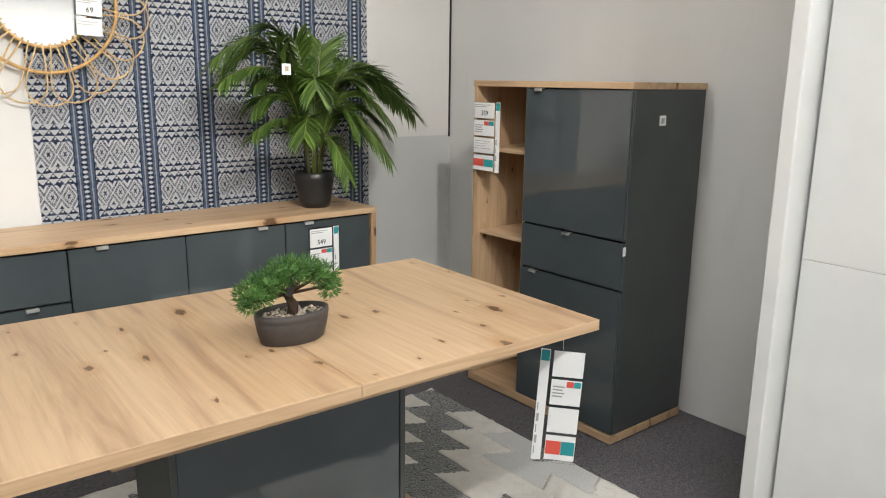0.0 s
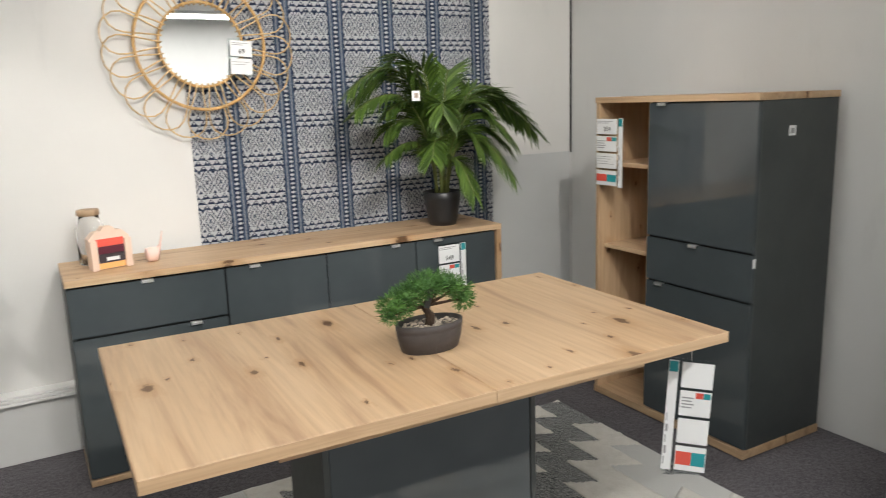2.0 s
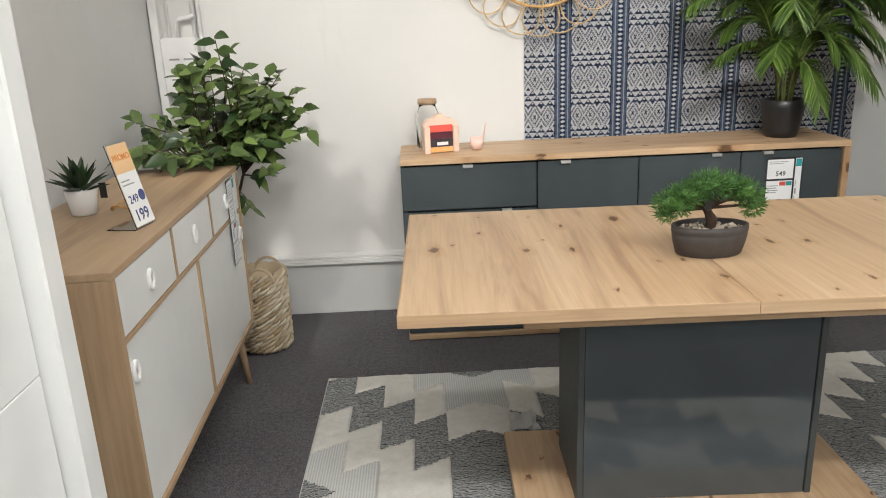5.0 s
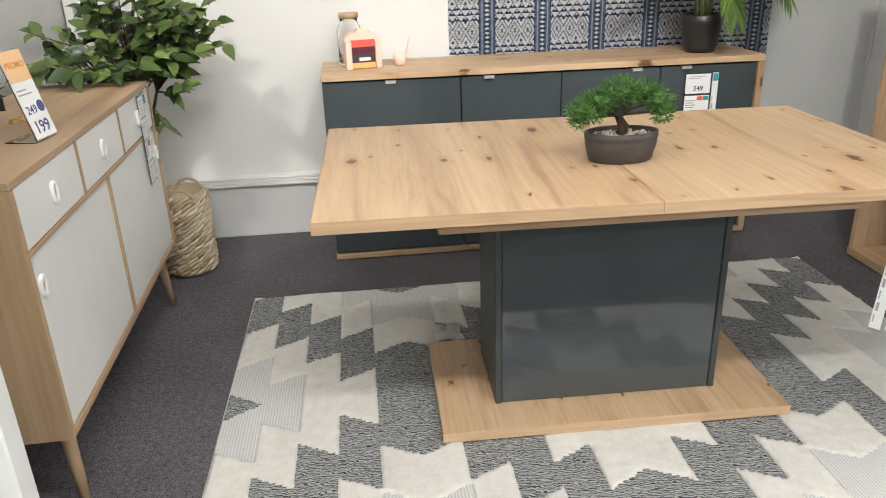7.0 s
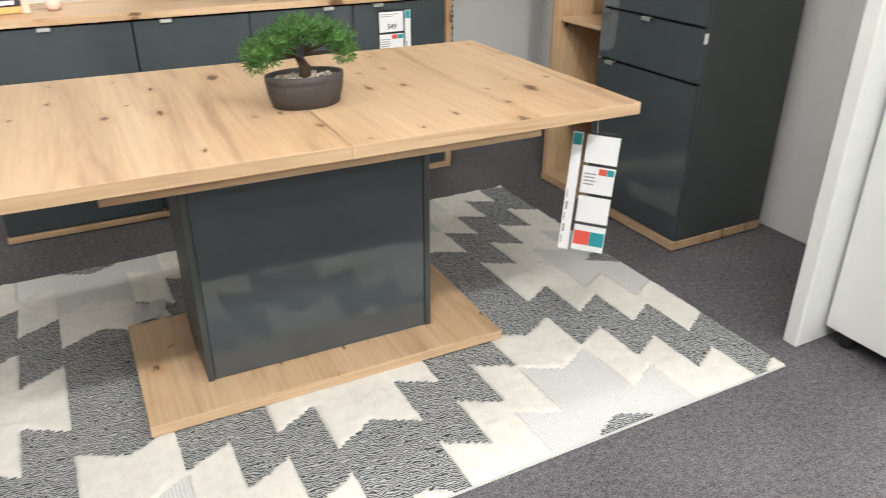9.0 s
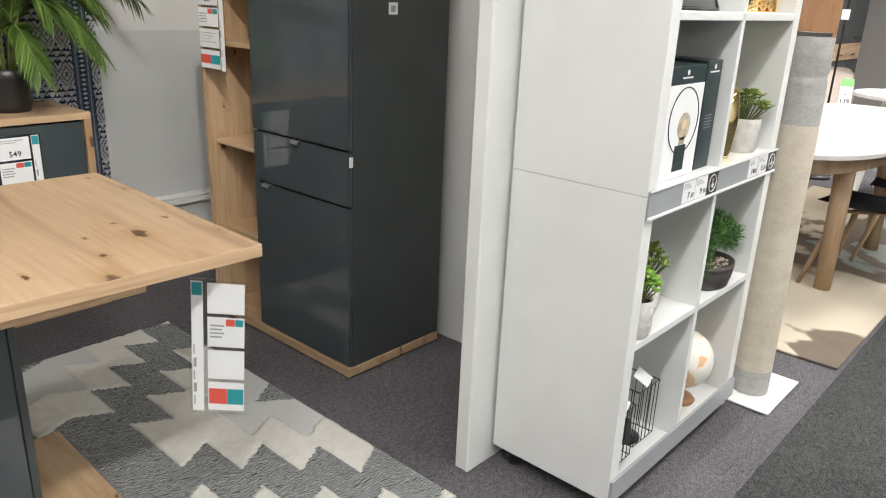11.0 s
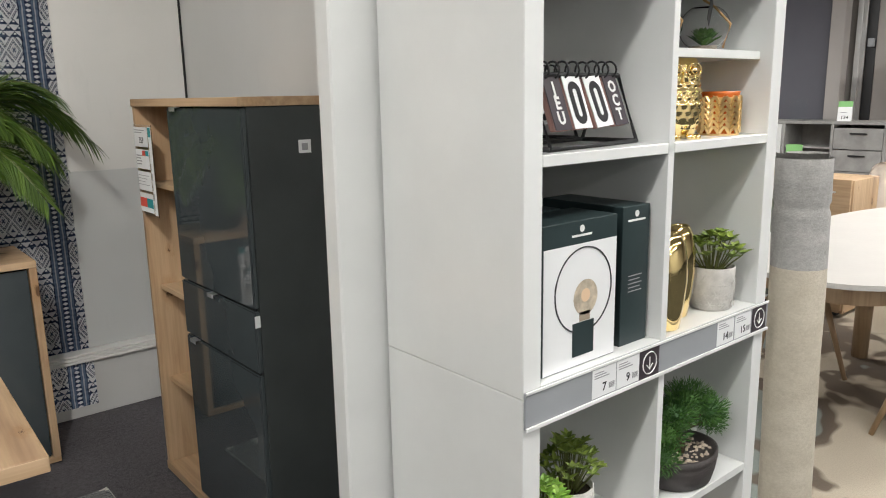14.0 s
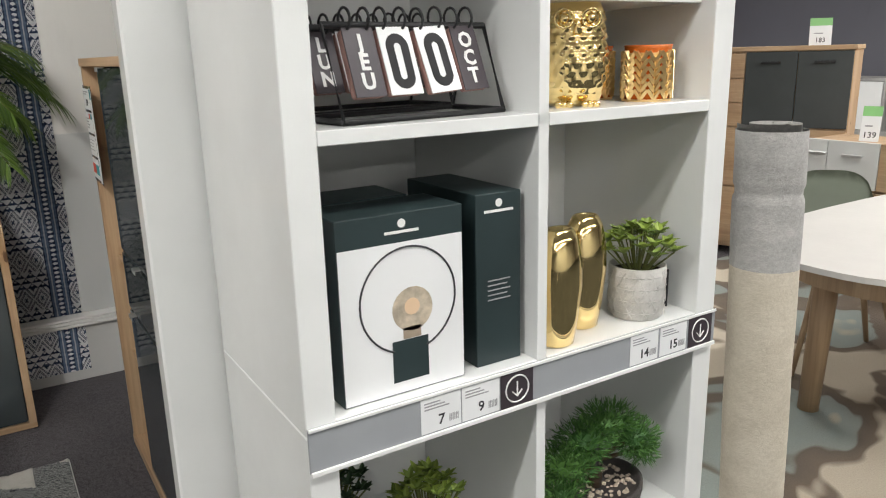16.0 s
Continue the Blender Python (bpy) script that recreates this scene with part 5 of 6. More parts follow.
def build_planter():
    t = thing("planter", (2.955, 1.37, 1.7222), "dark brown many-sided planter on top of the white shelf", "planter")
    bm = lathe([(0.060, 0.0), (0.098, 0.11), (0.085, 0.21), (0.076, 0.21), (0.088, 0.11), (0.052, 0.012), (0.001, 0.012)], (2.955, 1.37, 1.7222), 7)
    part("bowl", bm, POT_DARK, t, "faceted dark ceramic bowl")
    b = thing("white_gift_box", (3.08, 1.39, 1.7222), "white printed cardboard box on top of the shelf", "box")
    part("carton", box(3.035, 3.16, 1.24, 1.494, 1.7222, 2.02, 0.002), PAPER, b, "white carton")
    marks = bmesh.new()
    for k in range(4):
        flat_plate(pose(3.0345, 1.475 - 0.004 * (k % 2), 1.80 + 0.05 * k, 90, 0, -90), -0.011, 0.011, 0.0, 0.012, 0.0006, marks)
    part("print", marks, INK, b, "small black printed marks")


build_planter()


def build_strip():
    y = SY0 - 0.004
    t = thing("price_strip", (3.26, y, 0.90), "grey price rail with labels along the shelf edge", "price rail")
    rail = bmesh.new()
    box(SX0, SX1 + 0.004, y - 0.002, y + 0.003, 0.866, 0.934, 0.0005, 1, rail)
    part("rail", rail, STRIP_GREY, t, "grey rail")
    lip = bmesh.new()
    box(SX0, SX1 + 0.004, y - 0.006, y - 0.0022, 0.862, 0.870, 0.001, 1, lip)
    box(SX0, SX1 + 0.004, y - 0.005, y - 0.0022, 0.930, 0.936, 0.001, 1, lip)
    part("lip", lip, WHITE_PLASTIC, t)
    f = y - 0.0026
    for x0, txt in ((3.028, "7"), (3.102, "9"), (3.465, "14"), (3.542, "15")):
        c = part("label_card", box(x0, x0 + 0.0715, f - 0.0006, f, 0.872, 0.9285, 0), PAPER, t)
        part("number", lettering(txt, 0.024, pose(x0 + 0.036, f - 0.001, 0.889, 90), 0.0003), INK, c)
        bars = bmesh.new()
        for k in range(3):
            box(x0 + 0.006, x0 + 0.05 - 0.008 * k, f - 0.0012, f - 0.0007, 0.910 + 0.005 * k, 0.912 + 0.005 * k, 0, 1, bars)
        for k in range(6):
            box(x0 + 0.050 + 0.003 * k, x0 + 0.0515 + 0.003 * k, f - 0.0012, f - 0.0007, 0.882, 0.894, 0, 1, bars)
        part("print", bars, INK_GREY, c)
    for x0 in (3.176, 3.62):
        c = part("arrow_card", box(x0, x0 + 0.066, f - 0.0006, f, 0.868, 0.932, 0), CARD_DARK, t, "dark card with a white arrow in a circle")
        a = bmesh.new()
        cx, cz = x0 + 0.033, 0.90
        tube([(cx + 0.023 * math.cos(b), f - 0.0012, cz + 0.023 * math.sin(b)) for b in [2 * math.pi * k / 28 for k in range(28)]], 0.0014, 4, a, True)
        box(cx - 0.0013, cx + 0.0013, f - 0.0016, f - 0.0008, cz - 0.012, cz + 0.013, 0, 1, a)
        for sg in (-1, 1):
            tube([(cx, f - 0.0012, cz - 0.013), (cx + sg * 0.010, f - 0.0012, cz - 0.003)], 0.0013, 4, a)
        part("arrow", a, SILVER_TXT, c)


build_strip()


def build_calendar(ox, oy, oz, turn, words, label):
    """Flip calendar: wire stand, four hinged stacks of cards on rings."""
    root = pose(ox, oy, oz, 0, 0, turn) @ Matrix.Diagonal((1.1, 1.1, 1.1, 1))
    t = thing("flip_calendar", (ox, oy, oz), label, "calendar", "flip calendars")
    W, H = 0.262, 0.138
    lean = 0.36

    def P(x, s, side=-1):
        """x along the stand, s up the slope."""
        return root @ Vector((x, side * (0.058 - s * lean), s * H / 0.138 + 0.004))
    fr = bmesh.new()
    for side in (-1, 1):
        loop = [P(-W / 2, 0.0, side), P(W / 2, 0.0, side), P(W / 2, 0.115, side), P(-W / 2, 0.115, side)]
        tube(loop, 0.0045, 8, fr, True)
    tube([P(-W / 2, 0.0, -1), P(-W / 2, 0.0, 1)], 0.0045, 8, fr)
    tube([P(W / 2, 0.0, -1), P(W / 2, 0.0, 1)], 0.0045, 8, fr)
    tube([P(-W / 2, 0.1165, -1), P(W / 2, 0.1165, -1)], 0.0045, 8, fr)
    part("wire_frame", fr, BLACK, t, "black wire frame", True)
    slope = math.degrees(math.atan(lean))
    for i, (x, w, txt, dark) in enumerate(((-0.084, 0.046, words[0], True), (-0.031, 0.051, "0", False), (0.027, 0.052, "0", False), (0.081, 0.044, words[1], True))):
        m = root @ pose(x, -0.058 + 0.115 * lean - 0.004, 0.116, 90 - slope, 0, 0) @ pose(0, 0, 0.002 * i, 0, 0, (0, 0.5, 4, 2)[i])
        stack = part("card_block", moved(box(-w / 2, w / 2, -0.088, 0.0, -0.014, -0.001, 0.003), m @ pose(0, 0, 0)), WORN_EDGE, t, "stack of worn cards")
        card = part("card", moved(box(-w / 2, w / 2, -0.089, 0.001, -0.0008, 0.0010, 0.0006), m), CARD_DARK if dark else PAPER, stack, "top card")
        ink = m @ pose(0, 0, 0.0014)
        if dark:
            for k, ch in enumerate(txt):
                part("letter", lettering(ch, 0.029, ink @ pose(0, -0.020 - 0.025 * k, 0), 0.0003, weight=0.035), SILVER_TXT, card)
        else:
            o = bmesh.new()
            pts = [((0.0115 * math.cos(b)), -0.045 + (0.019 if math.sin(b) >= 0 else -0.019) + 0.0115 * math.sin(b)) for b in [2 * math.pi * k / 24 for k in range(24)]]
            inner, outer = [], []
            for px, py in pts:
                q = Vector((px, py + 0.045 - (0.019 if py > -0.045 else -0.019), 0))
                ctr = Vector((0, -0.045 + (0.019 if py > -0.045 else -0.019), 0))
                inner.append(o.verts.new(ink @ (ctr + q * 0.45)))
                outer.append(o.verts.new(ink @ (ctr + q * 1.55)))
            for k in range(24):
                o.faces.new((inner[k], inner[(k + 1) % 24], outer[(k + 1) % 24], outer[k]))
            bmesh.ops.solidify(o, geom=list(o.faces), thickness=0.0004)
            part("digit", o, plain("charcoal_print", (0.055, 0.055, 0.06), 0.6), card)
        for sg in (-1, 1):
            c = m @ Vector((sg * w * 0.3, 0.004, 0.004))
            d1, d2 = (m.to_3x3() @ Vector((0, 1, 0))).normalized(), (m.to_3x3() @ Vector((0, 0, 1))).normalized()
            part("ring", tube([c + 0.0155 * (math.cos(b) * d1 + math.sin(b) * d2) + d1 * 0.009 - d2 * 0.006 for b in [2 * math.pi * k / 16 for k in range(16)]], 0.0021, 6, None, True), BLACK, stack, "black ring", True)
    return t


build_calendar(3.085, 1.215, LV[3] + 0.02, 6, ("JEU", "OCT"), "black wire flip calendar with day, number and month cards")
build_calendar(3.095, 1.375, LV[3] + 0.02, 6, ("LUN", "OCT"), "second flip calendar standing behind the first")


def build_owl():
    at = Vector((3.398, 1.195, LV[3] + 0.02))
    bm = bmesh.new()
    prof = [(0.030, 0.0), (0.044, 0.006), (0.053, 0.035), (0.056, 0.07), (0.052, 0.10), (0.050, 0.125), (0.049, 0.145), (0.042, 0.162), (0.020, 0.170), (0.001, 0.171)]
    fine = []
    for (r0, z0), (r1, z1) in zip(prof, prof[1:]):
        for k in range(8):
            fine.append((r0 + (r1 - r0) * k / 8, z0 + (z1 - z0) * k / 8))
    fine.append(prof[-1])
    lathe(fine, (0, 0, 0), 96, 1, 0.85, bm)
    for v in bm.verts:
        a = math.atan2(v.co.y, v.co.x)
        if 0.012 < v.co.z < 0.15:
            f = v.co.z / 0.013
            row = int(f)
            cu = (a * 16 / math.tau + 0.5 * (row % 2)) % 1 - 0.5
            cv = f - row
            lift = max(0.0, 1 - (cu * 2) ** 2 - (cv - 0.1) ** 2 * 1.2)
            v.co.xy *= 1 + 0.075 * lift * math.sin(math.pi * (v.co.z - 0.012) / 0.138) ** 0.4
    for ex in (-0.020, 0.020):
        tube([(ex + 0.014 * math.cos(b), -0.043, 0.135 + 0.014 * math.sin(b)) for b in [2 * math.pi * k / 18 for k in range(18)]], 0.0024, 6, bm, True)
        tmp = bmesh.new()
        bmesh.ops.create_uvsphere(tmp, u_segments=12, v_segments=8, radius=0.008)
        tmp.transform(Matrix.Translation((ex, -0.040, 0.135)))
        join(bm, tmp)
        lathe([(0.013, 0.0), (0.009, 0.014), (0.001, 0.026)], (ex * 1.5, 0, 0.158), 10, 1, 1, bm)
        for k in (-1, 0, 1):
            tube([(ex + k * 0.008, -0.042, 0.006), (ex + k * 0.009, -0.056, 0.004)], 0.005, 6, bm)
    lathe([(0.007, -0.012), (0.004, 0.004), (0.001, 0.008)], (0, -0.046, 0.125), 8, 1, 1, bm)
    bm.transform(Matrix.Translation(at) @ pose(0, 0, 0, 0, 0, -30) @ Matrix.Diagonal((1.1, 1.1, 1.04, 1)))
    single("gold_owl", bm, GOLD, "shiny gold ceramic owl figurine on the shelf", "figurine", smooth=True)


build_owl()


def build_candle(x, y):
    at = Vector((x, y, LV[3] + 0.02))
    t = thing("candle_holder", at, "orange glass candle in a gold leaf-pattern sleeve", "candle", "gold candles")
    amber = plain("orange_glass", (0.55, 0.13, 0.02), 0.15, vary=0.2)
    part("glass", lathe([(0.040, 0.002), (0.041, 0.09), (0.043, 0.097), (0.039, 0.097), (0.038, 0.075), (0.002, 0.075)], at, 32), amber, t, "orange glass cup", True)
    bm = bmesh.new()
    n = 12
    for k in range(n):
        a = 2 * math.pi * k / n
        tube([at + Vector((0.0425 * math.cos(a), 0.0425 * math.sin(a), z)) for z in (0.0, 0.04, 0.082)], 0.0012, 4, bm)
        for i in range(6):
            z = 0.006 + i * 0.013
            for sg in (-1, 1):
                b = a + sg * math.pi / n * 0.92
                p0, p1 = at + Vector((0.0428 * math.cos(a), 0.0428 * math.sin(a), z)), at + Vector((0.0428 * math.cos(b), 0.0428 * math.sin(b), z + 0.015))
                tube([p0, p1], 0.0044, 4, bm)
    lathe([(0.0422, 0.0), (0.0432, 0.0), (0.0432, 0.004), (0.0422, 0.004)], at, 32, 1, 1, bm)
    lathe([(0.0422, 0.080), (0.0432, 0.080), (0.0432, 0.084), (0.0422, 0.084)], at, 32, 1, 1, bm)
    part("sleeve", bm, plain("brushed_gold", (0.84, 0.62, 0.30), 0.38, 1.0), t, "gold leaf-pattern sleeve")


build_candle(3.565, 1.18)
build_candle(3.53, 1.29)


def build_terrarium(x, y, r, seed):
    z0 = 1.521
    t = thing("glass_terrarium", (x, y, z0), "round glass terrarium with a green succulent and jute string", "terrarium", "terrariums")
    pr = [(r * 0.45, 0.0)] + [(r * math.sin(a), r * 0.92 - r * 0.92 * math.cos(a)) for a in [0.55 + 2.2 * k / 12 for k in range(13)]]
    part("glass", lathe(pr + [(max(0.001, q[0] - 0.002), q[1]) for q in reversed(pr)], (x, y, z0), 28), GLASS, t, "clear glass globe", True)
    bm = bmesh.new()
    rng = random.Random(seed)
    for i in range(44):
        a = i * 2.4
        leaf(bm, Vector((x, y, z0 + 0.010)), Vector((math.cos(a), math.sin(a), rng.uniform(0.4, 2.0))), Vector((0, 0, 1)), r * 0.85, 0.020, 0.4, 0.0)
    part("gravel", lathe([(0.002, 0.004), (r * 0.5, 0.005), (r * 0.55, 0.012), (0.002, 0.013)], (x, y, z0), 20), PEBBLE, t, "pale gravel")
    part("succulent", bm, SUCC_LIME if seed % 2 else BONSAI_LEAF, t, "green succulent")
    part("string", tube([(x - r * 0.1, y - r * 0.9, z0 + 0.006), (x + r * 0.2, y - r * 1.02, z0 + r), (x, y - r * 0.35, z0 + 1.75 * r), (x - 0.01, y, z0 + 2.0 * r)], 0.0028, 5), RATTAN, t, "jute string", True)
    part("tag", moved(box(-0.014, 0.014, -0.0005, 0.0005, -0.03, 0.03, 0), pose(x - 0.035, y - r * 0.6, z0 + 1.5 * r, 0, 35, 20)), BLACK_PLASTIC, t, "dark hang tag")


build_terrarium(3.355, 1.215, 0.055, 1)
build_terrarium(3.525, 1.205, 0.055, 2)


def build_lamp_box(x0, x1, y0, y1, zt, label, front=True):
    z0 = LV[2] + 0.0201
    t = thing("lamp_box", ((x0 + x1) / 2, (y0 + y1) / 2, z0), label, "box", "lamp boxes")
    part("carton", box(x0, x1, y0, y1, z0, zt, 0.0012), BOX_DARK, t, "dark green carton")
    w, cx = x1 - x0, (x0 + x1) / 2
    m = pose(cx, y0 - 0.0004, z0, 90)
    h = zt - z0
    if front:
        face = part("picture_panel", flat_plate(m, -w / 2 + 0.002, w / 2 - 0.002, 0.002, h * 0.845, 0.0006), PAPER, t, "white printed front")
        ring = bmesh.new()
        tube([m @ Vector((0.0075 + 0.080 * math.cos(b), h * 0.525 + 0.081 * math.sin(b), 0.0012)) for b in [-1.22 + 5.58 * k / 40 for k in range(41)]], 0.0016, 5, ring)
        part("ring_print", ring, INK, face)
        part("socket_print", flat_plate(m @ pose(0, 0, 0.0008), -0.023, 0.038, 0.020, 0.085, 0.0005), BOX_DARK, face)
        part("bulb_print", moved(lathe([(0.034, 0), (0.034, 0.0005)], n=28), m @ pose(0.013, 0.131, 0.0008)), plain("amber_print", (0.50, 0.43, 0.33), 0.4, vary=0.3, scale=60), face, "picture of an amber bulb")
        part("bulb_neck_print", flat_plate(m @ pose(0, 0, 0.0008), -0.004, 0.026, 0.086, 0.104, 0.0005), plain("bulb_neck_tone", (0.36, 0.29, 0.22), 0.5), face)
        part("filament_print", moved(lathe([(0.013, 0), (0.013, 0.0004)], n=18), m @ pose(0.012, 0.135, 0.0014)), plain("warm_filament_print", (0.75, 0.55, 0.36), 0.5), face)
    lg = bmesh.new()
    join(lg, moved(lathe([(0.0065, 0), (0.0065, 0.0005)], n=20), m @ pose(0, h * 0.945, 0.0002)))
    part("round_mark", lg, SILVER_TXT, t)
    part("brand_bar", flat_plate(m, -0.028, 0.028, h * 0.893, h * 0.908, 0.0005), SILVER_TXT, t)
    if not front:
        bars = bmesh.new()
        for k in range(5):
            flat_plate(m, -0.022, 0.022 - 0.006 * (k % 2), h * 0.50 - 0.008 * k, h * 0.50 - 0.008 * k + 0.002, 0.0005, bars)
        part("print", bars, INK_GREY, t)


build_lamp_box(2.918, 3.126, 1.125, 1.235, 1.212, "dark lamp carton with a ring lamp pictured on its white front")
build_lamp_box(2.892, 3.10, 1.245, 1.355, 1.212, "second dark lamp carton stacked behind the first")
build_lamp_box(3.157, 3.245, 1.135, 1.345, 1.218, "narrow dark lamp carton standing edge-on", False)


def build_vase(x, y, tall):
    pr = [(0.019, 0.0), (0.023, 0.003), (0.029, 0.05), (0.034, 0.11), (0.033, 0.15), (0.027, 0.19), (0.020, 0.207), (0.017, 0.21), (0.014, 0.208), (0.018, 0.18), (0.002, 0.17)]
    bm = lathe([(r * 1.30, z * tall) for r, z in pr], (0, 0, 0), 36, 1.0, 0.8)
    bm.transform(pose(x, y, LV[2] + 0.0201))
    single("gold_vase", bm, GOLD, "slim polished gold vase standing on the shelf", "vase", "gold vases", "", True)


build_vase(3.331, 1.14, 0.985)
build_vase(3.425, 1.180, 1.0)
build_vase(3.335, 1.265, 1.0)


def build_succulent(at, r, h, mat, pot_mat, style, label, seed, count=60, spread=1.0, tall=0.09):
    at = Vector(at)
    t = thing("potted_succulent", at, label, "plant", "potted succulents")
    p = pot([(r * 0.86, 0), (r * 0.92, 0.004), (r, h * 0.4), (r, h), (r * 0.93, h + 0.001), (r * 0.91, h * 0.85), (0.002, h * 0.85)], at, pot_mat, t, "pot", "pale patterned concrete pot", n=32)
    rng = random.Random(seed)
    rel = bmesh.new()
    for row in range(4):
        for k in range(12):
            a = 2 * math.pi * (k + 0.5 * (row % 2)) / 12
            c = at + Vector((r * 1.0 * math.cos(a), r * 1.0 * math.sin(a), h * (0.16 + 0.23 * row)))
            tg = Vector((-math.sin(a), math.cos(a), 0))
            for b in (0, 60, 120):
                d = tg * math.cos(radians(b)) + Vector((0, 0, 1)) * math.sin(radians(b))
                tube([c - d * r * 0.2, c + d * r * 0.2], 0.0011, 3, rel)
    part("relief", rel, pot_mat, p, "raised star pattern")
    part("soil", lathe([(0.002, h * 0.86), (r * 0.91, h * 0.87)], at, 20), SOIL, t)
    bm = bmesh.new()
    stems = bmesh.new()
    for i in range(count):
        a, f = i * 2.39996, math.sqrt((i + 0.5) / count)
        tip = at + Vector((math.cos(a) * f * r * spread, math.sin(a) * f * r * spread, h + tall * (0.95 - 0.6 * f * f) * rng.uniform(0.75, 1.05)))
        tube([at + Vector((math.cos(a) * f * r * 0.4, math.sin(a) * f * r * 0.4, h * 0.87)), tip], 0.0016, 4, stems)
        for k in range(6):
            b = a + k * 1.05 + rng.uniform(-0.2, 0.2)
            d = Vector((math.cos(b), math.sin(b), rng.uniform(0.3, 1.1)))
            leaf(bm, tip, d, Vector((0, 0, 1)), rng.uniform(0.018, 0.030), 0.015 if style else 0.011, 0.4, 0.1)
    tagged(part("stem_mass", stems, STEM, t), kind="stuff")
    part("leaves", bm, mat, t, "fleshy leaves")


build_succulent((3.552, 1.17, LV[2] + 0.0201), 0.053, 0.10, SUCC_OLIVE, CONCRETE, 1, "olive green succulent in a star-patterned grey pot", 4, 32, 1.25, 0.085)
single("display_card", moved(box(-0.002, 0.002, -0.02, 0.02, 0.0, 0.075, 0), pose(3.622, 1.18, LV[2] + 0.021, 0, 0, 20)), BLACK_PLASTIC, "small dark product card standing by the pot", "card")
Z1 = LV[1] + 0.0201
build_succulent((2.95, 1.15, Z1), 0.050, 0.105, SUCC_LIME, CONCRETE, 1, "bright lime succulent in a grey concrete pot", 6, 40, 1.1, 0.085)
build_succulent((3.10, 1.21, Z1), 0.052, 0.105, SUCC_OLIVE, CONCRETE, 0, "olive succulent in a grey concrete pot", 7, 40, 1.25, 0.11)
build_succulent((2.985, 1.36, Z1), 0.050, 0.10, SUCC_DARK, POT_DARK, 0, "dark green succulent in a dark pot at the back", 8, 40, 1.25, 0.12)
build_bonsai("shelf_bonsai", (3.465, 1.18, Z1), 1.0, "artificial bonsai in a dark bowl on the shelf", [(-0.07, 0.0, 0.075, 0.06, 0.055, 0.045), (-0.03, 0.0, 0.115, 0.065, 0.055, 0.035), (0.04, 0.01, 0.13, 0.07, 0.055, 0.035), (0.085, -0.02, 0.095, 0.055, 0.05, 0.036), (-0.095, -0.02, 0.03, 0.045, 0.04, 0.04), (0.11, -0.02, 0.06, 0.035, 0.035, 0.03)], "", 12, 0.105, 0.085)


def build_globe():
    z0 = LV[0] + 0.0201
    at = Vector((3.475, 1.205, z0))
    t = thing("globe", at, "cream globe with orange land shapes on a round wooden foot", "globe")
    part("foot", lathe([(0.055, 0.0), (0.058, 0.006), (0.05, 0.016), (0.02, 0.026), (0.012, 0.05), (0.001, 0.05)], at, 28), ACACIA, t, "round wooden foot", True)
    m = Mat("printed_globe", (0.8, 0.77, 0.7), 0.4)
    n = m.noise(11, 4)
    m.color(m.ramp(n, [(0.50, (0.78, 0.75, 0.68)), (0.53, (0.72, 0.42, 0.2)), (0.60, (0.76, 0.55, 0.36)), (0.66, (0.6, 0.38, 0.25))]))
    bm = bmesh.new()
    bmesh.ops.create_uvsphere(bm, u_segments=36, v_segments=24, radius=0.098)
    bm.transform(Matrix.Translation(at + Vector((0, 0, 0.152))))
    part("ball", bm, m.m, t, "cream ball with orange land shapes", True)
    c = at + Vector((0, 0, 0.152))
    part("meridian", tube([c + Vector((0.106 * math.cos(b) * math.cos(0.6), 0.106 * math.cos(b) * math.sin(0.6), 0.106 * math.sin(b))) for b in [-1.5 + 3.0 * k / 20 for k in range(21)]], 0.003, 6), BLACK, t, smooth=True)
    part("knob", lathe([(0.008, 0), (0.012, 0.006), (0.006, 0.016), (0.001, 0.017)], c + Vector((0, 0, 0.104)), 12), BLACK, t, smooth=True)


build_globe()


def build_wire_lamps():
    z0 = LV[0] + 0.0201
    for x, y, s in ((3.135, 1.215, 1.0), (2.98, 1.20, 0.92)):
        t = thing("wire_table_lamp", (x, y, z0), "black wire cage table lamp with a round base", "lamp", "wire lamps")
        part("base", lathe([(0.045 * s, 0), (0.047 * s, 0.008), (0.02, 0.016), (0.016, 0.06), (0.001, 0.06)], (x, y, z0), 24), BLACK, t, "round black base", True)
        bm = bmesh.new()
        w = 0.06 * s
        for k in range(6):
            o = -w + 2 * w * k / 5
            tube([(x + o, y - w, z0 + 0.02), (x + o, y - w, z0 + 0.20 * s)], 0.0016, 4, bm)
            tube([(x + o, y + w, z0 + 0.02), (x + o, y + w, z0 + 0.20 * s)], 0.0016, 4, bm)
            tube([(x - w, y + o, z0 + 0.02), (x - w, y + o, z0 + 0.20 * s)], 0.0016, 4, bm)
            tube([(x + w, y + o, z0 + 0.02), (x + w, y + o, z0 + 0.20 * s)], 0.0016, 4, bm)
        for z in (0.02, 0.20 * s):
            tube([(x - w, y - w, z0 + z), (x + w, y - w, z0 + z), (x + w, y + w, z0 + z), (x - w, y + w, z0 + z)], 0.002, 4, bm, True)
        part("cage", bm, BLACK, t, "black wire cage")
        part("leaflet", moved(box(-0.035, 0.035, -0.001, 0.001, -0.025, 0.025, 0), pose(x + 0.01, y - 0.03, z0 + 0.215 * s, -60, 0, 15)), PAPER, t, "white folded leaflet")


build_wire_lamps()


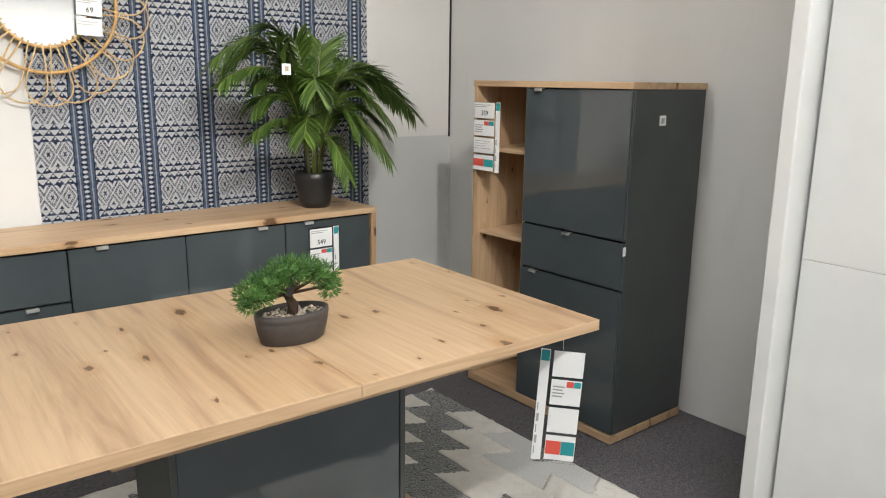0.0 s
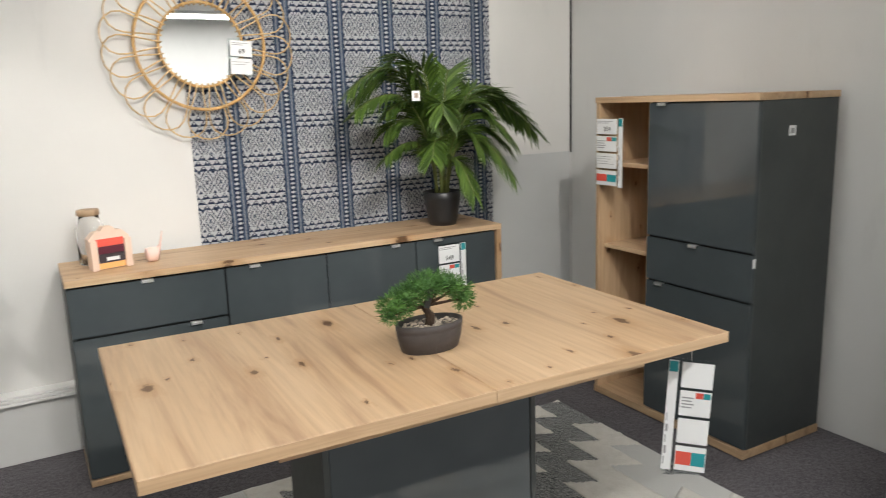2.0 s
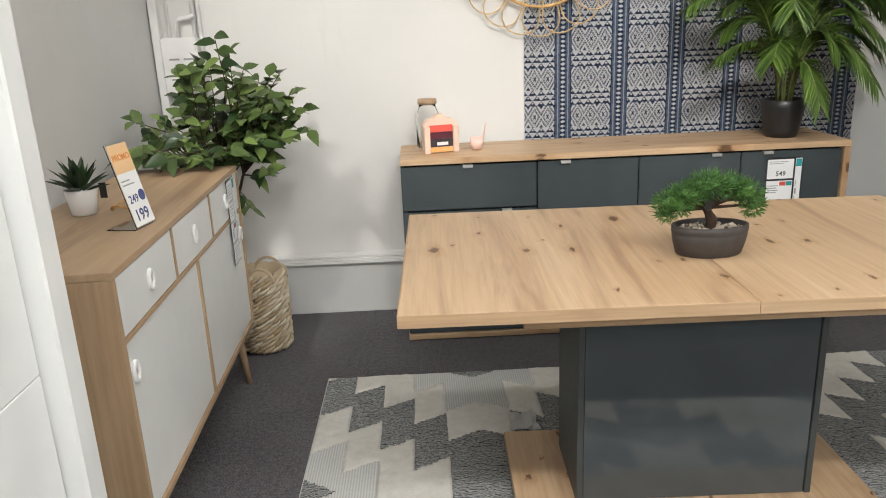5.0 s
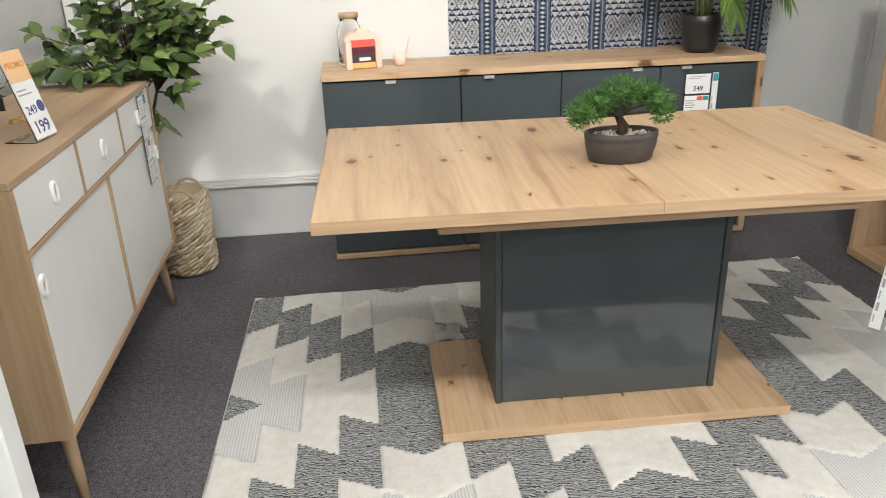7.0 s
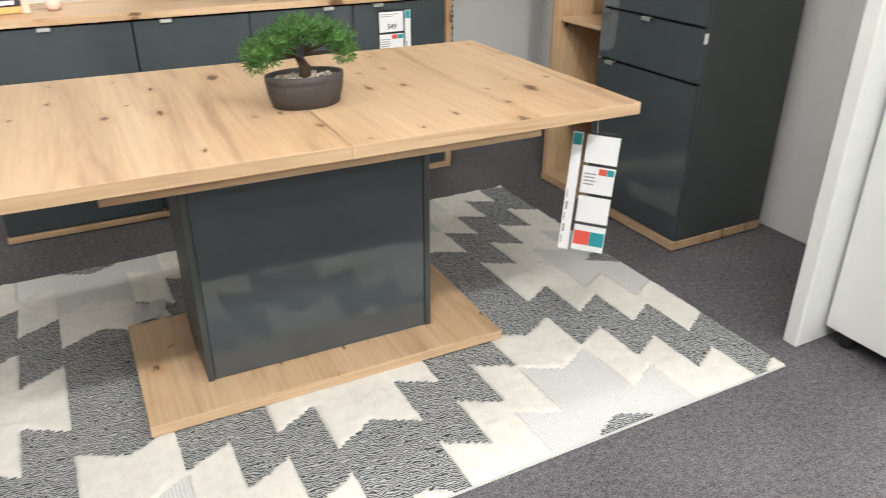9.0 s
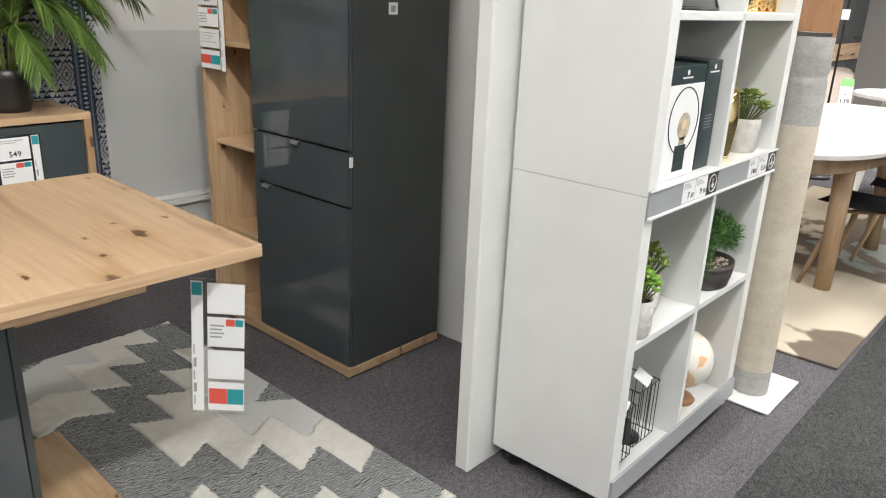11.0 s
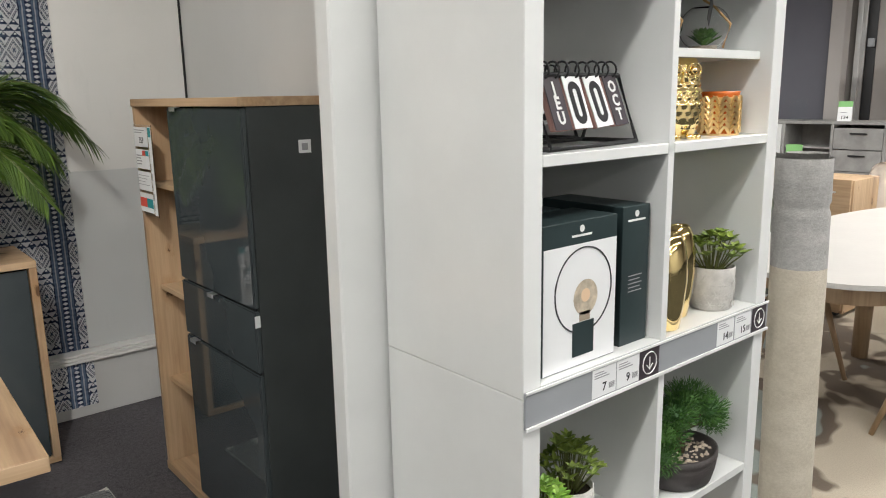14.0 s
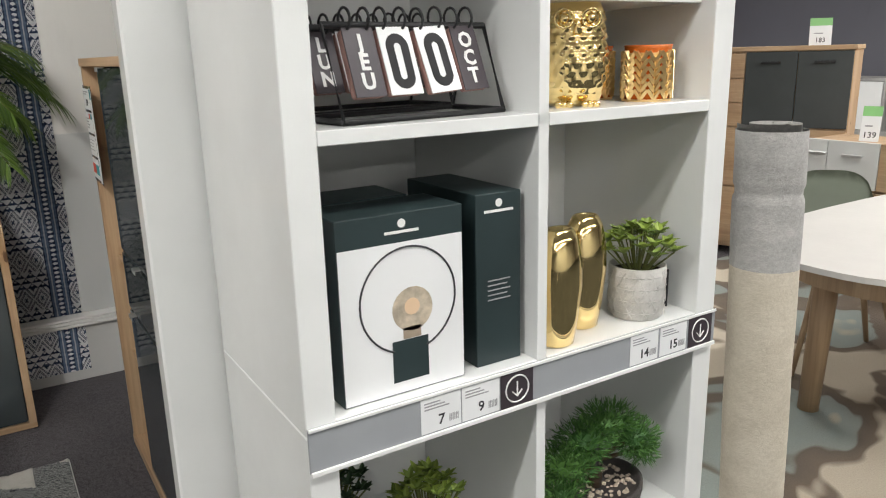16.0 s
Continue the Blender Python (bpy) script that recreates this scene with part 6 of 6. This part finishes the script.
# ---- rolled rug on its stand ----
def build_roll():
    t = thing("rolled_rug", (3.93, 1.12, 0), "rolled rug, grey above and cream below, standing on a white plate", "rug")
    b0, b1 = Vector((3.885, 1.10, 0.012)), Vector((3.825, 1.098, 1.275))
    part("foot_plate", box(3.74, 4.07, 0.98, 1.24, 0.0045, 0.011, 0.002), WHITE_PLASTIC, t, "square white plate")

    def sleeve(f0, f1, mat, name, lab):
        bm = bmesh.new()
        n, rows = 40, 26
        vs = []
        for i in range(rows + 1):
            f = f0 + (f1 - f0) * i / rows
            c = b0.lerp(b1, f)
            ring = []
            for k in range(n):
                a = 2 * math.pi * k / n
                r = 0.066 + 0.002 * noise.noise((math.cos(a) * 2, math.sin(a) * 2, f * 9)) - (0.004 if abs(f - 0.90) < 0.008 else 0)
                ring.append(bm.verts.new(c + Vector((r * math.cos(a), r * math.sin(a), 0))))
            vs.append(ring)
        for a, b in zip(vs, vs[1:]):
            for k in range(n):
                bm.faces.new((a[k], a[(k + 1) % n], b[(k + 1) % n], b[k]))
        part(name, bm, mat, t, lab, True)
    sleeve(0.0, 0.075, ROLL_GREY, "lower_band", "grey pile band")
    sleeve(0.0751, 0.782, ROLL_CREAM, "cream_field", "cream pile field")
    sleeve(0.7821, 0.998, ROLL_GREY, "upper_band", "grey pile band with a tied crease")
    sp = bmesh.new()
    pts = []
    for k in range(120):
        a = k * 0.22
        r = 0.064 - 0.0034 * a
        if r < 0.022:
            break
        pts.append((r * math.cos(a + 2.0), r * math.sin(a + 2.0)))
    for z0, z1 in ((1.2, 1.284),):
        lo, hi = [], []
        for x, y in pts:
            c = b0.lerp(b1, (z0 - 0.012) / 1.263)
            d = b0.lerp(b1, (z1 - 0.012) / 1.263)
            lo.append(sp.verts.new((c.x + x, c.y + y, z0)))
            hi.append(sp.verts.new((d.x + x, d.y + y, z1)))
        for k in range(len(lo) - 1):
            sp.faces.new((lo[k], lo[k + 1], hi[k + 1], hi[k]))
    bmesh.ops.solidify(sp, geom=list(sp.faces), thickness=0.008)
    part("coil", sp, ROLL_GREY, t, "rolled layers at the open end", True)


build_roll()


# ---- the department beyond ----
def rug_far():
    m = Mat("beige_teal_rug", rough=0.95, spec=0.1)
    n = m.noise(1.4, 3, distort=0.5)
    k = m.noise(160, 3)
    c = m.ramp(n, [(0.0, (0.55, 0.48, 0.38)), (0.47, (0.60, 0.53, 0.42)), (0.50, (0.20, 0.16, 0.125)), (0.58, (0.17, 0.14, 0.115)), (0.60, (0.30, 0.33, 0.30)), (0.68, (0.30, 0.34, 0.32)), (0.72, (0.5, 0.44, 0.35))])
    m.color(m.blend(0.4, c, m.ramp(k, [(0.3, (0.7, 0.7, 0.7)), (0.7, (1, 1, 1))]), "MULTIPLY"))
    m.bump(k, 0.003)
    single("beige_rug", box(4.30, 7.6, 0.905, 3.4, 0.002, 0.013, 0.003), m.m, "large beige rug with faded teal patches under the oval table", "rug")


rug_far()


def super_oval(cx, cy, a, b, z0, z1, e=2.5, n=64, bev=0.004):
    bm = bmesh.new()
    vs = []
    for k in range(n):
        t = 2 * math.pi * k / n
        c, s = math.cos(t), math.sin(t)
        vs.append(bm.verts.new((cx + a * math.copysign(abs(c) ** (2 / e), c), cy + b * math.copysign(abs(s) ** (2 / e), s), z0)))
    f = bm.faces.new(vs)
    ext = bmesh.ops.extrude_face_region(bm, geom=[f])
    for g in ext["geom"]:
        if isinstance(g, bmesh.types.BMVert):
            g.co.z = z1
    bmesh.ops.recalc_face_normals(bm, faces=bm.faces)
    return bm


def build_oval_table():
    cx, cy = 5.88, 1.51
    t = thing("oval_table", (cx, cy, 0), "white oval dining table on round oak legs", "table")
    part("tabletop", super_oval(cx, cy, 1.16, 0.50, 0.722, 0.742, 2.7), plain("warm_white_lacquer", (0.58, 0.56, 0.53), 0.35, vary=0.03), t, "white oval top")
    part("apron", super_oval(cx, cy, 1.02, 0.39, 0.63, 0.7215, 2.8), BEECH, t, "oak apron")
    for sx in (-1, 1):
        for sy in (-1, 1):
            x, y = cx - 0.22 + sx * 0.45, cy - 0.02 + sy * 0.25
            part("leg", tube([(x, y, 0.70), (x + sx * 0.02, y + sy * 0.015, 0.0135)], 0.048, 14, None, False, 0.040), BEECH, t, smooth=True)


build_oval_table()


def build_chair(x, y, turn, shell, label, group, wide=0.44):
    m = pose(x, y, 0, 0, 0, turn)
    t = thing("shell_chair", (x, y, 0), label, "chair", group)
    bm = bmesh.new()
    rows, cols = 14, 12
    vs = []
    for i in range(rows + 1):
        s = i / rows
        ring = []
        for k in range(cols + 1):
            u = 2 * k / cols - 1
            if s < 0.5:
                q = s / 0.5
                px, pz, w = 0.24 - 0.44 * q, 0.44 - 0.02 * math.sin(math.pi * q) + 0.012 * (1 - q), wide / 2 * (0.86 + 0.14 * q)
                pz += 0.05 * abs(u) ** 3 * q
                ring.append(bm.verts.new(m @ Vector((px, u * w, pz))))
            else:
                q = (s - 0.5) / 0.5
                px, pz, w = -0.20 - 0.10 * q - 0.05 * math.sin(math.pi * q * 0.5), 0.44 + 0.40 * q ** 0.9, wide / 2 * (1.0 - 0.25 * q * q)
                px += 0.07 * abs(u) ** 2 * (1 - 0.5 * q)
                pz -= 0.05 * abs(u) ** 4 * q
                ring.append(bm.verts.new(m @ Vector((px, u * w, pz))))
        vs.append(ring)
    for a, b in zip(vs, vs[1:]):
        for k in range(cols):
            bm.faces.new((a[k], a[k + 1], b[k + 1], b[k]))
    bmesh.ops.solidify(bm, geom=list(bm.faces), thickness=0.016)
    part("shell", bm, shell, t, "curved shell seat and back", True)
    for sx in (-1, 1):
        for sy in (-1, 1):
            a, b = m @ Vector((0.14 * sx, 0.13 * sy, 0.415)), m @ Vector((0.24 * sx, 0.22 * sy, 0.0135))
            part("leg", tube([a, b], 0.017, 10, None, False, 0.011), BEECH, t, smooth=True)
    part("cross_brace", tube([m @ Vector((0.14, 0.13, 0.405)), m @ Vector((-0.14, -0.13, 0.405))], 0.010, 6), BEECH, t)
    return t


SH_BLACK = plain("black_upholstery", (0.02, 0.022, 0.024), 0.75, bump=0.0008)
SH_CREAM = plain("cream_shell", (0.76, 0.68, 0.60), 0.45)
SH_SAGE = plain("sage_shell", (0.25, 0.28, 0.22), 0.55)
build_chair(5.38, 1.08, 84, SH_BLACK, "black padded shell chair on oak legs at the oval table", "chairs at the oval table")
build_chair(6.02, 1.02, 95, SH_BLACK, "black padded shell chair on oak legs at the oval table", "chairs at the oval table")
build_chair(8.30, 2.46, 195, SH_CREAM, "cream shell chair beyond the oval table", "chairs at the oval table", 0.36)
build_chair(8.85, 2.30, 195, SH_CREAM, "cream shell chair beyond the oval table", "chairs at the oval table", 0.36)
build_chair(5.74, 1.99, -135, SH_SAGE, "sage green shell chair at the oval table", "chairs at the oval table")


def tent_card(x, y, z, turn, h, price, label, name="price_card", w=0.09):
    t = thing(name, (x, y, z), label, "price card", "green price cards")
    m = pose(x, y, z, 80, 0, turn)
    part("card", flat_plate(m, -w / 2, w / 2, 0.0, h, 0.0015), PAPER, t)
    part("green_band", flat_plate(m @ pose(0, 0, 0.0017), -w / 2, w / 2, h * 0.72, h, 0.0005), GREEN_PRINT, t)
    part("price", lettering(price, h * 0.24, m @ pose(0.0, h * 0.18, 0.0018), 0.0003), INK, t)
    part("print", flat_plate(m @ pose(0, 0, 0.0017), -w * 0.3, w * 0.1, h * 0.42, h * 0.46, 0.0004), INK_GREY, t)
    return t


tent_card(6.80, 1.70, 0.743, -75, 0.18, "139", "upright green and white price card on the oval table", w=0.075)


def build_highboard():
    xf, y0, y1, h = 7.2, 2.86, 3.86, 1.42
    t = thing("highboard", (7.4, 3.3, 0), "oak and anthracite highboard with drawers and doors", "cabinet")
    part("body", box(xf + 0.02, xf + 0.42, y0, y1, 0.05, h - 0.03, 0.002), OAK_Z, t)
    part("top", box(xf, xf + 0.42, y0 - 0.01, y1 + 0.01, h - 0.0295, h, 0.002), OAK_Y, t)
    for a, b in ((y0 + 0.005, y0 + 0.32), (y0 + 0.325, y0 + 0.64)):
        d = part("door", box(xf, xf + 0.018, a, b, 0.90, h - 0.035, 0.002), ANTHRACITE, t, "anthracite door")
        part("handle", box(xf - 0.02, xf, (a + b) / 2 - 0.06, (a + b) / 2 + 0.06, h - 0.11, h - 0.095, 0.002), BLACK, d)
    for z in (0.90, 1.06, 1.22):
        d = part("drawer", box(xf, xf + 0.018, y0 + 0.645, y1 - 0.005, z, z + 0.155, 0.002), OAK_Y, t, "oak drawer")
        part("handle", box(xf - 0.02, xf, y1 - 0.24, y1 - 0.10, z + 0.10, z + 0.115, 0.002), BLACK, d)
    for z in (0.08, 0.49):
        d = part("door", box(xf, xf + 0.018, y0 + 0.005, y1 - 0.005, z, z + 0.40, 0.002), OAK_Y, t, "oak front")
    for fy in (y0 + 0.05, y1 - 0.05):
        part("foot", box(xf + 0.05, xf + 0.37, fy - 0.02, fy + 0.02, 0, 0.0495, 0.002), BLACK, t)
    card = tent_card(xf + 0.1, 3.08, h, -75, 0.17, "183", "green and white price card on the highboard", w=0.13)
    hang = thing("hanging_leaflets", (xf - 0.02, 2.92, 1.0), "white printed leaflets hanging on the highboard door", "leaflet")
    for k in range(2):
        part("leaflet", box(xf - 0.03 + 0.002 * k, xf - 0.029 + 0.002 * k, 2.87 + 0.05 * k, 2.94 + 0.05 * k, 1.0 + 0.02 * k, h - 0.03, 0), PAPER, hang)
        part("print", box(xf - 0.032 + 0.002 * k, xf - 0.0305 + 0.002 * k, 2.88 + 0.05 * k, 2.91 + 0.05 * k, 1.02 + 0.02 * k, 1.06 + 0.02 * k, 0), TEAL if k else RED, hang)
    # the unit stands turned towards the aisle
    swing = pose(xf, y0, 0, 0, 0, 23) @ pose(-xf, -y0, 0)
    for piece in (t, hang, card):
        piece.matrix_world = swing @ piece.matrix_world


build_highboard()


def build_drawer_unit():
    xf, y0, y1, h = 6.75, 2.105, 2.84, 0.88
    t = thing("drawer_unit", (6.95, 2.5, 0), "oak drawer unit with white drawers", "drawers")
    part("body", box(xf + 0.02, xf + 0.40, y0, y1, 0.04, h, 0.002), OAK_Z, t)
    cols = ((y0 + 0.01, y0 + 0.30, True), (y0 + 0.305, y0 + 0.60, False), (y0 + 0.605, y1 - 0.005, False))
    for a, b, oakd in cols:
        for i, z in enumerate((0.06, 0.34, 0.62)):
            d = part("drawer", box(xf, xf + 0.018, a, b, z, z + 0.265, 0.002), OAK_Y if oakd or i == 1 else WHITE_MATT, t)
            part("handle", box(xf - 0.018, xf, (a + b) / 2 - 0.06, (a + b) / 2 + 0.06, z + 0.18, z + 0.192, 0.002), CHROME, d)
    part("foot", box(xf + 0.05, xf + 0.35, y0 + 0.05, y1 - 0.05, 0, 0.0395, 0.002), BLACK, t)
    tent_card(xf + 0.1, 2.53, h, -75, 0.20, "139", "green and white price card on the drawer unit", w=0.10)


build_drawer_unit()


def build_tv_unit():
    xf, y0, y1, h = 9.9, 3.05, 5.1, 1.10
    conc = plain("concrete_decor", (0.30, 0.295, 0.28), 0.6, vary=0.2, scale=8)
    t = thing("grey_lowboard", (10.1, 3.6, 0), "grey concrete-look lowboard with open shelves and drawers", "sideboard")
    part("top", box(xf, xf + 0.42, y0, y1, h - 0.03, h, 0.002), conc, t)
    part("bottom", box(xf, xf + 0.42, y0, y1, 0.55, 0.60, 0.002), conc, t)
    for y in (y0, y0 + 0.5, y0 + 1.0, y1 - 0.03):
        part("upright", box(xf, xf + 0.42, y, y + 0.03, 0.6005, h - 0.0305, 0.002), conc, t)
    part("shelf", box(xf + 0.02, xf + 0.41, y0 + 0.531, y0 + 0.999, 0.82, 0.84, 0.001), conc, t)
    part("back", box(xf + 0.405, xf + 0.42, y0 + 0.031, y1 - 0.031, 0.601, h - 0.031, 0), conc, t)
    for z in (0.605, 0.825):
        d = part("drawer", box(xf - 0.004, xf + 0.015, y0 + 0.035, y0 + 0.495, z, z + 0.21, 0.002), conc, t)
        part("handle", box(xf - 0.02, xf - 0.004, y0 + 0.18, y0 + 0.34, z + 0.15, z + 0.165, 0.002), BLACK, d)
    part("door", box(xf - 0.004, xf + 0.015, y0 + 1.035, y1 - 0.035, 0.605, h - 0.035, 0.002), WHITE_MATT, t, "white lacquered door")
    part("plinth", box(xf + 0.05, xf + 0.40, y0 + 0.05, y1 - 0.05, 0, 0.5495, 0.002), OAK_Y, t)
    tent_card(xf + 0.1, 3.50, h, -75, 0.20, "134", "green and white price card on the grey lowboard", w=0.13)
    single("acrylic_holder", moved(box(-0.12, 0.12, -0.004, 0.004, 0, 0.22, 0.001), pose(xf + 0.15, 4.0, h, 0, 0, 70)), ACRYLIC, "empty clear acrylic card holder", "holder")


build_tv_unit()
setting("wall_slate_panel", box(10.6, 10.7, 3.95, 8.2, 0, 2.75), WALL_SLATE, "slate blue display wall")
setting("wall_slate_post", box(10.55, 10.7, 3.80, 3.949, 0, 2.75, 0.004), WALL_FAR, "taupe edge post of the display wall")


def build_tall_cupboard():
    x0, x1, y0, y1, h = 10.4, 11.5, 2.80, 3.22, 1.79
    t = thing("tall_cupboard", (10.9, 3.0, 0), "tall acacia cupboard with grey doors", "cabinet")
    part("side_panel", box(x0, x0 + 0.03, y0, y1, 0, h - 0.031, 0.002), ACACIA, t, "warm acacia side")
    part("top", box(x0, x1, y0, y1, h - 0.03, h, 0.002), ACACIA, t)
    part("body", box(x0 + 0.031, x1, y0 + 0.02, y1, 0, h - 0.031, 0.002), ACACIA, t)
    for a, b in ((x0 + 0.04, x0 + 0.52), (x0 + 0.53, x1 - 0.01)):
        for z0, z1, mt in ((0.05, 0.80, ANTHRACITE), (0.81, 0.99, OAK_X), (1.0, h - 0.04, ANTHRACITE)):
            d = part("door", box(a, b, y0, y0 + 0.018, z0, z1, 0.002), mt, t)
            part("handle", box((a + b) / 2 - 0.06, (a + b) / 2 + 0.06, y0 - 0.018, y0, z0 + 0.05, z0 + 0.062, 0.002), BLACK, d)
    v = thing("plume_vase", (10.6, 3.05, h), "small white vase with dark plumes on the cupboard", "vase")
    part("vase", lathe([(0.04, 0), (0.055, 0.05), (0.03, 0.12), (0.028, 0.13), (0.001, 0.12)], (10.6, 3.05, h), 20), WHITE_PLASTIC, v, smooth=True)
    bm = bmesh.new()
    leaf(bm, Vector((10.6, 3.05, h + 0.12)), Vector((0, 0.25, 1)), Vector((1, 0, 0)), 0.42, 0.06, 0.2, 0.0)
    leaf(bm, Vector((10.6, 3.05, h + 0.12)), Vector((0, -0.1, 1)), Vector((1, 0, 0)), 0.25, 0.05, 0.2, 0.0)
    part("plumes", bm, BARK, v)


build_tall_cupboard()


def build_floor_lamp():
    t = thing("floor_lamp", (8.0, 2.11, 0), "black arched floor lamp with a lit bare bulb", "lamp")
    part("base", lathe([(0.13, 0), (0.13, 0.02), (0.02, 0.03), (0.001, 0.03)], (8.0, 2.11, 0), 24), BLACK, t, smooth=True)
    pts = [(8.0, 2.11, 0.02), (8.0, 2.11, 1.54)] + [(8.0, 2.11 - 0.06 + 0.06 * math.cos(b), 1.54 + 0.06 * math.sin(b)) for b in [math.pi / 2 * k / 6 for k in range(1, 7)]] + [(8.0, 1.985, 1.60), (8.0, 1.972, 1.58), (8.0, 1.972, 1.56)]
    part("pole", tube(pts, 0.009, 8), BLACK, t, smooth=True)
    part("socket", lathe([(0.02, 0), (0.022, 0.05), (0.001, 0.052)], (8.0, 1.972, 1.525), 14), BLACK, t, smooth=True)
    bm = bmesh.new()
    bmesh.ops.create_uvsphere(bm, u_segments=16, v_segments=10, radius=0.03)
    bm.transform(Matrix.Translation((8.0, 1.972, 1.487)))
    part("bulb", bm, BULB_LIGHT, t, "glowing bulb", True)
    part("tag", box(7.98, 7.982, 2.08, 2.14, 1.28, 1.36, 0), PAPER, t)


build_floor_lamp()


def build_side_table():
    t = thing("white_side_table", (7.75, 1.45, 0), "small round white table in the distance", "table")
    part("tabletop", super_oval(7.75, 1.45, 0.42, 0.42, 0.75, 0.775, 2.0), WHITE_MATT, t)
    for a in (0.6, 2.2, 3.8, 5.3):
        part("leg", tube([(7.75 + 0.2 * math.cos(a), 1.45 + 0.2 * math.sin(a), 0.7495), (7.75 + 0.3 * math.cos(a), 1.45 + 0.3 * math.sin(a), 0.0)], 0.03, 8), WHITE_PLASTIC, t)


build_side_table()


def build_wardrobe():
    x = 10.9
    t = thing("wardrobe", (x, 3.9, 0), "grey display frame with a shaded opening drawn as a black sheet and a pale upright", "wardrobe")
    part("panel", box(x, x + 0.08, 3.22, 4.6, 0, 2.7, 0.003), WALL_FAR, t)
    # No hollow here: a black sheet stands in for the opening's shade.
    part("recess", box(x - 0.012, x - 0.001, 3.60, 3.70, 0.9, 2.4, 0), BLACK, t, "flat black sheet for the shade of an opening")
    part("recess_frame", box(x - 0.03, x - 0.0125, 3.705, 3.745, 0.9, 2.45, 0.003), WALL_GREY, t)
    part("upright", box(x - 0.05, x - 0.0015, 3.75, 3.80, 0, 2.7, 0.003), WHITE_PLASTIC, t)
    part("upright", box(x - 0.06, x - 0.0015, 3.30, 3.35, 0, 2.7, 0.003), WHITE_PLASTIC, t, "pale upright")
    part("latch", box(x - 0.06, x - 0.013, 3.61, 3.67, 1.86, 1.95, 0.004), STRIP_GREY, t)


build_wardrobe()
